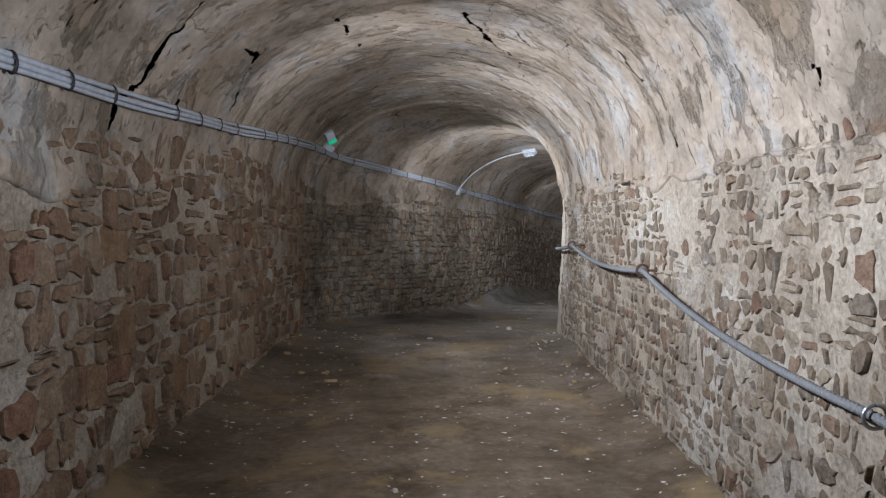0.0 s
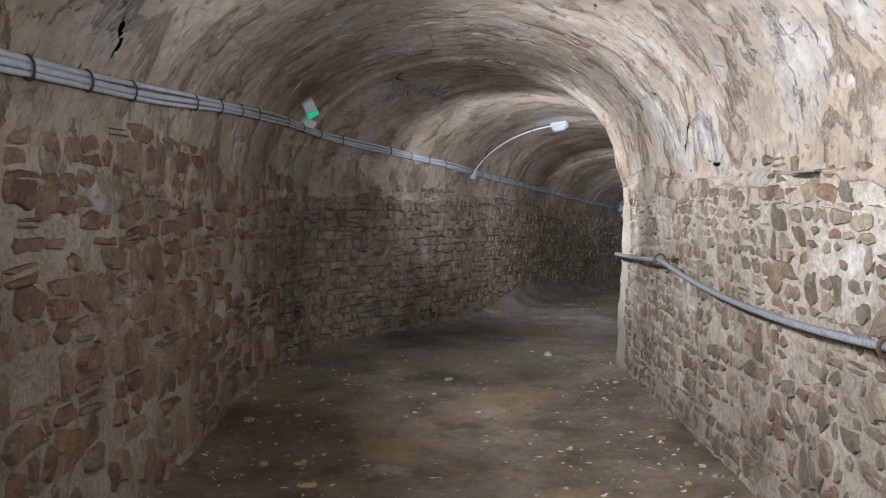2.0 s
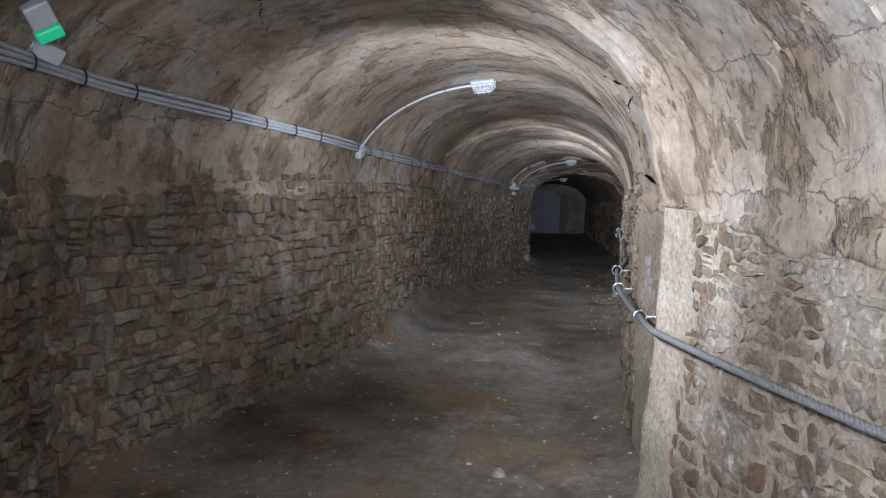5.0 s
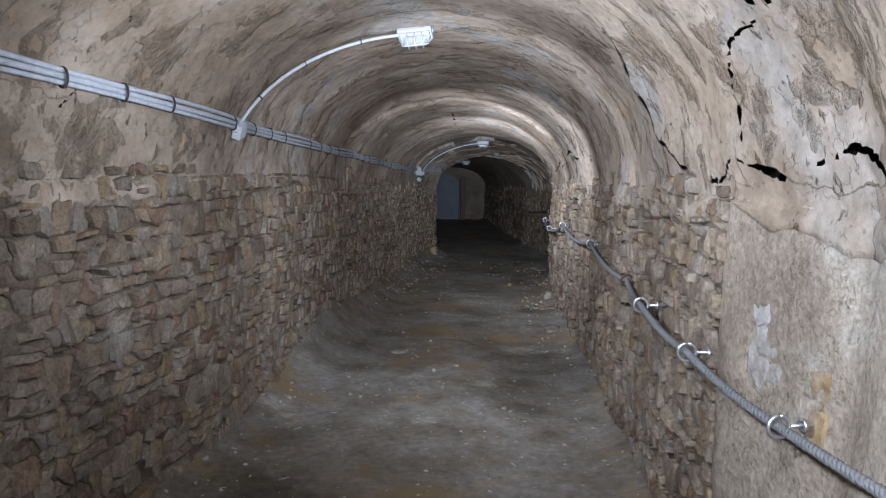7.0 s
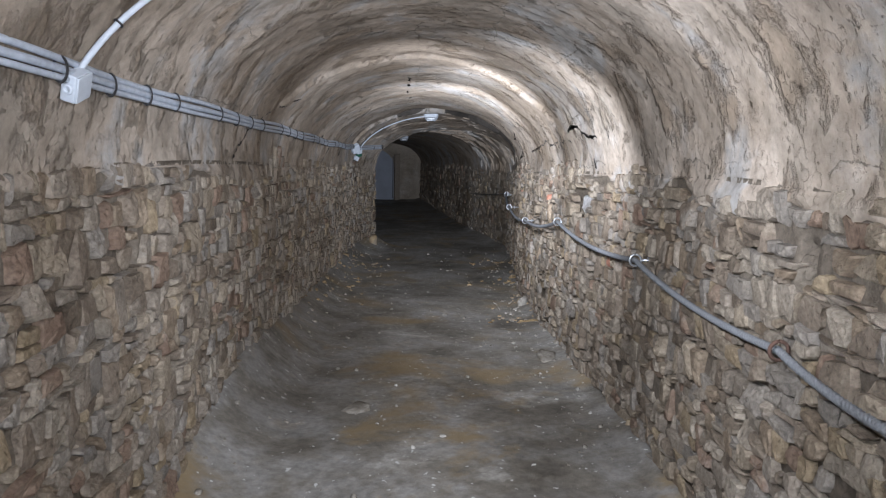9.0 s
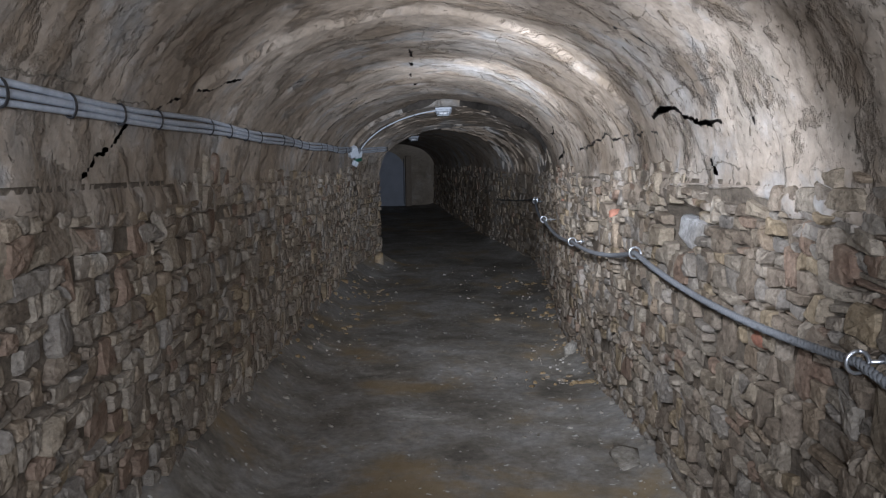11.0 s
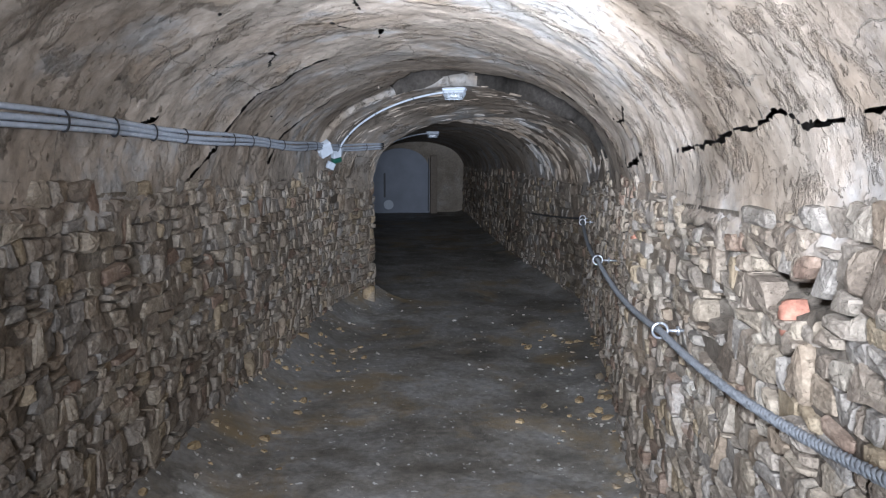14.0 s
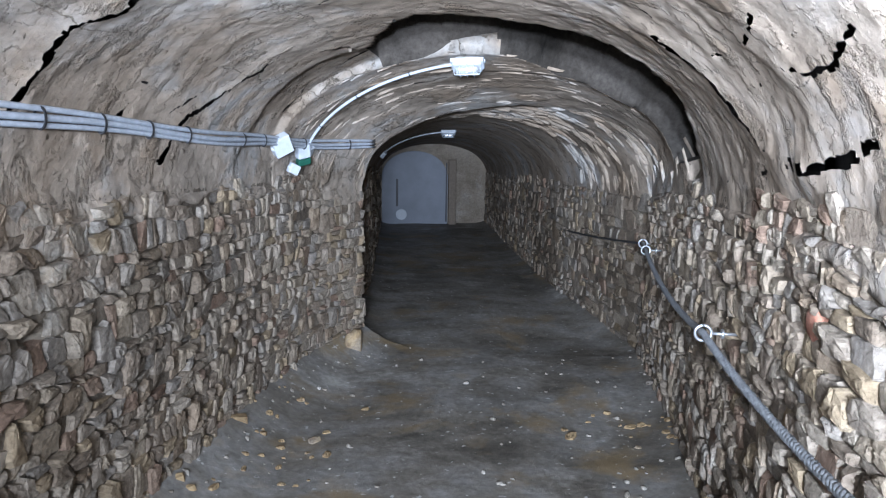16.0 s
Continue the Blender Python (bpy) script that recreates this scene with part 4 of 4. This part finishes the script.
# the cluster of boxes by the second lamp
d2 = Vector((-0.35, -0.75, 0))
p, n, _ = vault_point(main, CLUST[0][0], CLUST[0][1], 0.02)
junction_box(facing(p, (n + d2).normalized()) @ pose(0, 0, 0, 0, 0, 28), (0.125, 0.125, 0.07), "large white plastic box tilted on the vault")
p, n, _ = vault_point(main, CLUST[1][0], CLUST[1][1], 0.02)
emergency_light(facing(p, (n + d2).normalized()) @ pose(0, 0.02, 0, 0, 0, 12) @ Matrix.Scale(0.8, 4), False)
p, n, _ = vault_point(main, CLUST[2][0], CLUST[2][1], 0.04)
junction_box(facing(p, (n + d2).normalized()) @ pose(0, 0, 0, 0, 0, -25), (0.075, 0.07, 0.04))

# ---------------------------------------------------------------- rope and its eye bolts
HOOKS = [(1.46, -1.0, 0.95), (1.42, 2.2, 0.83), (1.38, 4.8, 1.076), (1.36, 7.43, 1.121), (1.75, 9.93, 0.90), (1.92, 10.63, 0.937), (2.3, 11.52, 0.915),
         (2.76, 12.35, 0.866), (3.56, 14.17, 0.82), (4.56, 16.54, 0.68), (5.47, 18.6, 0.349), (6.54, 20.82, 0.20), (8.05, 23.5, 0.05), (8.36, 24.0, 0.01), (10.9, 33.0, -0.72)]


def eye_bolt(m, rusty):
    root = tagged(new("eye_bolt"), "rusty iron eye bolt holding the rope" if rusty else "galvanised eye bolt holding the rope on the wall", "eye bolt", "eye bolts along the rope")
    root.matrix_world = m
    mat = RUST if rusty else STEEL
    part("eye", EYE_RUST if rusty else EYE_STEEL, root, pose(0, 0, 0, 0, 0, 0))
    v, f = tube([(0, 0.034, 0), (0, 0.09, 0.004), (0.0, 0.15, 0.01)], 0.0065, 8)
    mesh_object("shank", v, f, mat, parent=root)
    part("washer", ring_mesh("washer", 0.014, 0.007, mat), root, pose(0, 0.075, 0.002, 90, 0, 0))
    return root


EYE_STEEL = ring_mesh("eye", 0.032, 0.006, STEEL)
EYE_RUST = ring_mesh("eye", 0.032, 0.007, RUST)


def rope_strands(points, radius, pitch, strands=3):
    """Twisted strands round a line."""
    pts = [Vector(p) for p in points]
    dist = [0.0]
    for a, b in zip(pts, pts[1:]):
        dist.append(dist[-1] + (b - a).length)
    count = int(dist[-1] / (pitch / 5))
    at = np.linspace(0, dist[-1], count)
    arr = np.array([tuple(p) for p in pts])
    line = np.stack([np.interp(at, dist, arr[:, k]) for k in range(3)], axis=-1)
    parts = []
    for s in range(strands):
        helix = []
        for k, p in enumerate(line):
            d = Vector(line[min(k + 1, count - 1)] - line[max(k - 1, 0)]).normalized()
            e1 = d.cross(Vector((0, 0, 1))).normalized()
            e2 = d.cross(e1)
            a = 2 * math.pi * (at[k] / pitch + s / strands)
            helix.append(Vector(p) + (e1 * math.cos(a) + e2 * math.sin(a)) * radius * 0.42)
        parts.append(tube(helix, radius * 0.6, 5))
    return joined(parts)


CORNER = Vector((1.47 * K, 9.22 * K, 1.0 * K))  # where the rope rubs round the corner of the wall


def build_rope():
    root = tagged(new("rope"), "thick grey twisted rope slung along the wall as handrail", "rope")
    hang = [Vector((x * K, y * K, z * K)) for x, y, z in HOOKS[:-1]]
    line = []
    stops = hang[:4] + [CORNER] + hang[4:]
    for a, b in zip(stops, stops[1:]):
        n = 14
        span = (b - a).length
        for k in range(n):
            t = k / n
            p = a.lerp(b, t)
            p.z -= (0.01 if CORNER in (a, b) else 0.045) * span * 4 * t * (1 - t) * 0.6
            line.append(p)
    line.append(hang[-1])
    v, f = rope_strands(line, 0.0165, 0.06)
    mesh_object("strands", v, f, ROPE, parent=root)
    a, b = hang[-1], Vector([c * K for c in HOOKS[-1]])
    thin = [a.lerp(b, k / 20) + Vector((0, 0, -0.5 * (k / 20) * (1 - k / 20))) for k in range(21)]
    tube_part("tail", thin, 0.009, BLACK, root, label="thin dark cord")
    for i, p in enumerate(hang):
        run = main
        u = run.find(p.x, p.y)
        w, n = wall_point(run, u, 0.9, 1)
        d = (hang[min(i + 1, len(hang) - 1)] - hang[max(i - 1, 0)]).normalized()
        side = Vector((-n.x, -n.y, 0.0)).normalized()
        zax = (d - side * d.dot(side)).normalized()
        xax = side.cross(zax)
        m = Matrix((xax, side, zax)).transposed().to_4x4()
        m.translation = p
        eye_bolt(m, i in (2, 3, 7))


build_rope()


# ---------------------------------------------------------------- end door
def build_door():
    q = deep.at(np.array(deep.length - 0.12))
    a, b = Vector((q[0], q[1], q[4])), Vector((q[2], q[3], q[4]))
    across = (b - a).normalized()
    width = (b - a).length
    out = Vector((across.y, -across.x, 0))
    root = tagged(new("door_leaf"), "pale grey arched door closing the passage", "door")
    m = Matrix((across, Vector((0, 0, 1)), out)).transposed().to_4x4()
    m.translation = a
    root.matrix_world = m
    w1, spring, crown = width * 0.63, 1.12, 1.66
    arch = [(0.02, 0.0), (0.02, spring)]
    for k in range(1, 16):
        t = math.pi * k / 16
        arch.append((w1 / 2 - (w1 / 2 - 0.02) * math.cos(t), spring + (crown - spring) * math.sin(t)))
    arch += [(w1, spring), (w1, 0.0)]
    n = len(arch)
    verts = [(x, y, 0.0) for x, y in arch] + [(x, y, 0.05) for x, y in arch]
    faces = [tuple(range(n, 2 * n)), tuple(range(n))[::-1]] + [(i, (i + 1) % n, n + (i + 1) % n, n + i) for i in range(n)]
    mesh_object("panel", verts, faces, DOOR, smooth=False, parent=root)
    part("slot", box_mesh("slot", (0.05, 0.62, 0.012), 0.003, BLACK), root, pose(0.36, 0.72, 0.05))
    part("post", box_mesh("post", (0.17, 1.5, 0.12), 0.01, WOOD), root, pose(w1 + 0.1, 0.72, 0.02), "weathered timber post")
    part("seam", box_mesh("seam", (0.03, 1.35, 0.012), 0.003, BLACK), root, pose(w1 - 0.03, 0.72, 0.05))
    disc = bmesh.new()
    bmesh.ops.create_cone(disc, cap_ends=True, segments=28, radius1=0.125, radius2=0.12, depth=0.015)
    me = bpy.data.meshes.new("disc")
    disc.to_mesh(me)
    disc.free()
    me.materials.append(WHITE)
    part("disc", me, root, pose(0.46, 0.22, 0.06), "round white disc")


build_door()


# ---------------------------------------------------------------- stones of the walls
SHAPES = [stone_mesh(k) for k in range(28)]

# bare patches without stones: side, plan x, y, height, radius along, radius up
BARE = [(1, 4.45, 15.9, 1.28, 0.26, 0.16), (1, 1.45, 4.4, 1.25, 0.3, 0.2), (-1, -1.66, 2.7, 1.3, 0.3, 0.15)]
BARE_U = [(s, main.find(x * K, y * K), h, a, b) for s, x, y, h, a, b in BARE] + [(s, u, h, a * 0.95 + 0.02, b * 0.95 + 0.015) for s, u, h, a, b, d in HOLES]


def cut_stone(rng, corners, gap, blunt, proud, tilt, ragged_by=0.035):
    """A stone filling a crooked four-sided bed: outline inset by the joint, blunt corners, a worn and slightly tilted face."""
    c = sum(corners, Vector((0, 0))) / 4
    w, h = (corners[1] - corners[0]).length, (corners[3] - corners[0]).length
    sx, sy = max(0.35, 1 - 2 * gap / w), max(0.35, 1 - 2 * gap / h)
    quad = [Vector(((q.x - c.x) * sx, (q.y - c.y) * sy)) for q in corners]
    small = min(w, h)
    outline = []
    for k in range(4):
        a, b, d = quad[k], quad[(k + 1) % 4], quad[(k + 3) % 4]
        f1, f2 = blunt * rng.uniform(0.35, 1.2), blunt * rng.uniform(0.35, 1.2)
        outline.append(a + (d - a) * min(0.45, f1 * small / max((d - a).length, 0.01)))
        outline.append(a + (b - a) * min(0.45, f2 * small / max((b - a).length, 0.01)))
        if (b - a).length > 0.06:
            m = (a + b) / 2
            outline.append(m * (1 + rng.uniform(-0.10, 0.07)))
    outline = [q + Vector((rng.gauss(0, ragged_by), rng.gauss(0, ragged_by))) * small for q in outline]
    n = len(outline)
    tx, ty = rng.gauss(0, tilt), rng.gauss(0, tilt)
    bevel = min(0.35, rng.uniform(0.004, 0.011) / max(small, 0.02))
    rings = ((1.05, None, 0.0), (1.0, 0.1, 0.0), (1.0 - bevel, 0.85, 0.12), (0.5, 1.0, 0.16))
    verts = []
    for scale, z, jig in rings:
        for q in outline:
            x, y = q.x * scale, q.y * scale
            out = -0.05 if z is None else proud * (z + rng.uniform(-jig, jig)) + (tx * x + ty * y) * min(z * 1.2, 1)
            verts.append((x, y, out))
    verts.append((0.0, 0.0, proud * rng.uniform(0.9, 1.2)))
    faces = [(r * n + k, r * n + (k + 1) % n, (r + 1) * n + (k + 1) % n, (r + 1) * n + k) for r in range(3) for k in range(n)]
    faces += [(3 * n + k, 3 * n + (k + 1) % n, 4 * n) for k in range(n)]
    return verts, faces


def lay_stones(wall, run, side, u0, u1, style, parts_from, parts_to, rng, mat):
    """Crooked courses of rubble fitted to one another; the nearest stretch as single stones, the rest joined."""
    hmin, hmax, wmin, wmax, proud, gap, skip, blunt, tilt = style

    def bed(course, u, base):
        return base + 0.9 * hmin * noise.noise(Vector((u * 1.1, course * 1.7, side * 3.0 + u0))) + 0.45 * hmin * noise.noise(Vector((u * 5.0, course * 2.3, side + u0)))

    beds, h = [], 0.0
    while h < 1.78:
        beds.append(h)
        h += rng.uniform(hmin, hmax)
    rows = []
    taken = []
    for course in range(len(beds) - 1):
        u, lean = u0, rng.uniform(-0.012, 0.012)
        while u < u1 - 0.03:
            w = rng.uniform(wmin, wmax) * (1.45 if rng.random() < 0.12 else 1.0) * (0.5 if rng.random() < 0.14 else 1.0)
            if u + w > u1 - 0.02:
                w = u1 - u
            lean2 = rng.gauss(0, 0.016)
            top = course + 2 if rng.random() < 0.15 and course + 2 < len(beds) else course + 1
            cu = u + w / 2
            buried = any(a < cu < b for k, a, b in taken if k == course)
            corners = [(u - lean, course), (u + w - lean2, course), (u + w + lean2, top), (u + lean, top)]
            quad = [Vector((x + rng.gauss(0, 0.006), bed(k, x, beds[k]) + rng.gauss(0, 0.007))) for x, k in corners]
            u, lean = u + w, lean2
            thin = 0.5 + 0.5 * noise.noise(Vector((cu * 0.9, beds[course] * 1.6, 7.7 + side)))
            if buried or rng.random() < skip * 2.0 * thin:
                continue
            if top == course + 2:
                taken.append((course + 1, u - w, u))
            if w > 0.11 and rng.random() < 0.22:
                # two thin stones lying in one bed
                f1, f2 = rng.uniform(0.35, 0.65), rng.uniform(0.35, 0.65)
                left, right = quad[0].lerp(quad[3], f1), quad[1].lerp(quad[2], f2)
                rows.append([quad[0], quad[1], right, left])
                quad = [left, right, quad[2], quad[3]]
            rows.append(quad)
    a = np.array([tuple(sum(q, Vector((0, 0))) / 4) for q in rows])
    spring = run.at(a[:, 0])[:, 5]
    limit = spring + 0.09 * fbm(np.stack([a[:, 0] * 1.1, a[:, 0] * 0 + side, a[:, 0] * 0], axis=-1), 3) + (0.13 if side < 0 and u1 < 13 else 0.01)
    keep = a[:, 1] < limit
    if run is main:
        for s, bu, bh, ba, bb in BARE_U:
            if s == side:
                keep &= ((a[:, 0] - bu) / ba) ** 2 + ((a[:, 1] - bh) / bb) ** 2 > 1
    rows = [q for q, k in zip(rows, keep) if k]
    a, spring = a[keep], spring[keep]
    p, n = run.wall(a[:, 0], np.minimum(a[:, 1], spring), side)
    p = p + n * (wall_relief(p) - 0.015)[:, None]
    th = np.clip((a[:, 1] - spring) / 1.15, 0, 1)
    th = th if side < 0 else math.pi - th
    q, m = run.vault(a[:, 0], th)
    q = q + m * vault_relief(run, a[:, 0], th, q)[:, None]
    up = a[:, 1] > spring
    p[up], n[up] = q[up], m[up]
    verts, faces, tones, made = [], [], [], 0
    for i, quad in enumerate(rows):
        c = Vector(a[i])
        local = [Vector(((k.x - c.x) * -side, k.y - c.y)) for k in quad]
        if side > 0:
            local = [local[1], local[0], local[3], local[2]]
        d = proud * (rng.uniform(0.3, 1.5) + (0.7 if rng.random() < 0.07 else 0.0))
        v, f = cut_stone(rng, local, gap * rng.uniform(0.4, 1.7), blunt, d, tilt, 0.07 if gap > 0.008 else 0.04)
        mm = facing(Vector(p[i]), Vector(n[i]))
        if parts_from <= c.x <= parts_to and made < 290:
            ob = mesh_object("stone", v, f, mat, smooth=False, parent=wall)
            ob.matrix_local = mm
            made += 1
        else:
            o = len(verts)
            verts += [mm @ Vector(k) for k in v]
            faces += [tuple(j + o for j in k) for k in f]
            tones += [rng.random()] * len(v)
    ob = mesh_object("rubble_stones", verts, faces, mat, smooth=False, parent=wall)
    ob.data.attributes.new("tone", "FLOAT", "POINT").data.foreach_set("value", tones)
    tagged(ob, kind="stuff")


# course height, stone length, face out of the wall, half joint, share left out, blunt corners, tilt
STYLES = [
    (0.07, 0.14, 0.07, 0.2, 0.012, 0.012, 0.22, 0.28, 0.07),
    (0.042, 0.09, 0.045, 0.135, 0.022, 0.003, 0.04, 0.2, 0.085),
    (0.04, 0.09, 0.045, 0.12, 0.008, 0.009, 0.2, 0.3, 0.07),
    (0.042, 0.095, 0.045, 0.145, 0.022, 0.003, 0.04, 0.2, 0.085),
    (0.06, 0.12, 0.08, 0.2, 0.016, 0.004, 0.05, 0.2, 0.1),
    (0.06, 0.12, 0.08, 0.2, 0.016, 0.004, 0.05, 0.2, 0.1),
]


# ---------------------------------------------------------------- floor litter
def build_gravel():
    rng = random.Random(5)
    verts, faces, spots = [], [], []
    for _ in range(3400):
        u = rng.uniform(1.5, main.length)
        a = rng.random()
        if rng.random() < 0.45:
            a = rng.choice((a * 0.16, 1 - a * 0.16))
        thick = noise.noise(Vector((u * 1.3, a * 4.0, 2.0))) + (0.15 if u > 19 else 0.0 if u > 12.5 else -0.3)
        if thick + rng.uniform(-0.5, 0.5) > 0:
            spots.append((u, a))
    place = floor_height(main, np.array([q[0] for q in spots]), np.array([q[1] for q in spots]))
    for p in place:
        s = 0.005 + 0.026 * rng.random() ** 4
        k = rng.randrange(len(SHAPES))
        m = pose(p[0], p[1], p[2], rng.uniform(-15, 15), rng.uniform(-15, 15), rng.uniform(0, 360)) @ Matrix.Diagonal((s * rng.uniform(0.8, 1.9), s, s * 0.5, 1))
        o = len(verts)
        verts += [m @ Vector(v) for v in SHAPES[k][0]]
        faces += [tuple(i + o for i in q) for q in SHAPES[k][1]]
    tagged(mesh_object("gravel", verts, faces, PEBBLE), "scattered pale stone chips on the earth floor", "gravel", kind="stuff")


build_gravel()


def build_foot_rubble():
    """Broken ochre and brown stone crumbled along the feet of the walls."""
    rng = random.Random(21)
    spots = []
    while len(spots) < 200:
        u = rng.uniform(20.3, 25.2) if rng.random() < 0.75 else rng.uniform(9.5, 12.0)
        a = rng.random() ** 1.6 * 0.26
        if rng.random() < 0.5:
            a = 1 - a
        if noise.noise(Vector((u * 1.1, a * 3.0, 5.0))) + rng.uniform(-0.4, 0.4) > 0:
            spots.append((u, a))
    place = floor_height(main, np.array([q[0] for q in spots]), np.array([q[1] for q in spots]))
    verts, faces = [], []
    for p in place:
        s = 0.018 + 0.05 * rng.random() ** 2.5
        v, f = stone_mesh(rng.randrange(40))
        m = pose(p[0], p[1], p[2], rng.uniform(-14, 14), rng.uniform(-14, 14), rng.uniform(0, 360)) @ Matrix.Diagonal((s * rng.uniform(0.9, 1.8), s, s * 0.3, 1))
        o = len(verts)
        verts += [m @ Vector(c) for c in v]
        faces += [tuple(i + o for i in q) for q in f]
    tagged(mesh_object("rubble", verts, faces, OCHRE, smooth=False), "crumbled ochre stone along the foot of the walls", "rubble", kind="stuff")


build_foot_rubble()


def loose_stone(x, y, size, turn, seed, mat, label):
    u = main.find(x * K, y * K)
    q = main.at(np.array(u))
    dx, dy = q[2] - q[0], q[3] - q[1]
    a = ((x * K - q[0]) * dx + (y * K - q[1]) * dy) / (dx * dx + dy * dy)
    p = floor_height(main, np.array([u]), np.array([a]))[0]
    v, f = stone_mesh(seed)
    m = Matrix.Diagonal((size[0], size[1], size[2], 1))
    ob = mesh_object("loose_stone", [m @ Vector(c) for c in v], f, mat)
    ob.matrix_world = pose(p[0], p[1], p[2] + size[2] * 0.1, 0, 0, turn)
    tagged(ob, label, "stone", "stones on the floor")


loose_stone(5.537, 18.673, (0.16, 0.1, 0.07), 20, 61, PEBBLE, "pale angular stone lying on the earth floor")
loose_stone(4.304, 16.222, (0.3, 0.17, 0.02), 65, 62, PEBBLE, "flat pale stone slab set in the earth floor")
loose_stone(2.045, 15.35, (0.2, 0.14, 0.02), 30, 63, PEBBLE, "flat pale stone set in the earth floor")
loose_stone(0.957, 10.142, (0.08, 0.06, 0.03), 0, 64, PEBBLE, "small pale stone on the earth floor")
loose_stone(5.75, 25.05, (0.16, 0.12, 0.12), 10, 65, OCHRE, "yellowish block at the foot of the wall")
loose_stone(-0.1, 8.9, (0.1, 0.05, 0.02), 40, 67, PEBBLE, "small stone chip on the floor")

def wall_patch(wall, u, h, side, size, mat, seed, label, out=-0.012):
    """A broad flat block or smear of lime, set in a wall."""
    p, n = wall_point(main, u, h, side, out)
    v, f = stone_mesh(seed)
    ob = mesh_object("stone", v, f, mat, parent=wall)
    ob.matrix_local = facing(p, n) @ Matrix.Diagonal((size[0], size[1], size[2], 1))
    ob["label"] = label


ub = main.find(1.9 * K, 10.1 * K)
for du, dh, w, h, seed in ((0.1, 1.1, 0.13, 0.15, 71), (0.13, 1.0, 0.11, 0.16, 78), (0.06, 1.0, 0.14, 0.1, 79), (0.12, 1.17, 0.09, 0.09, 80)):
    wall_patch(WALLS[6][0], ub + du, dh, 1, (w, h, 0.004), LIME, seed, "smear of white lime", -0.015)
for du, dh, w, h, seed in ((-0.13, 1.0, 0.12, 0.17, 72), (-0.15, 0.88, 0.1, 0.15, 81)):
    wall_patch(WALLS[6][0], ub + du, dh, 1, (w, h, 0.004), OCHRE, seed, "ochre stain on the stone", -0.015)
un = main.find(4.45 * K, 15.9 * K)
wall_patch(WALLS[3][0], un, 1.26, 1, (0.44, 0.17, 0.02), LIME, 73, "pale worn block in a recess", -0.09)
ur = main.find(5.12 * K, 17.36 * K)
wall_patch(WALLS[3][0], ur, 1.27, 1, (0.06, 0.09, 0.02), RED, 75, "broken red brick")
wall_patch(WALLS[3][0], main.find(6.07 * K, 19.86 * K), 1.28, 1, (0.1, 0.11, 0.02), RED, 76, "broken red brick")
wall_patch(WALLS[3][0], main.find(4.0 * K, 14.9 * K), 0.95, 1, (0.14, 0.07, 0.02), RED, 77, "broken red brick")

RNG = random.Random(11)
RANGES = [(main.find(0, 3.2 * K), main.find(0, 7.5 * K)), (main.find(0.1 * K, 13.0 * K), main.find(1.6 * K, 16.5 * K)), (main.find(0, 4.5 * K), main.find(0, 9.0 * K)),
          (main.find(3.4 * K, 13.7 * K), main.find(5.0 * K, 17.5 * K)), (9e9, 9e9), (9e9, 9e9)]
for (wall, run, side, u0, u1), style, (pa, pb) in zip(WALLS[:6], STYLES, RANGES):
    mat = STONE if u0 > 0 or run is deep else STONE_WARM if side < 0 else STONE_SET
    lay_stones(wall, run, side, max(u0, 1.0 if run is main else 0.0), u1, style, pa, pb, RNG, mat)
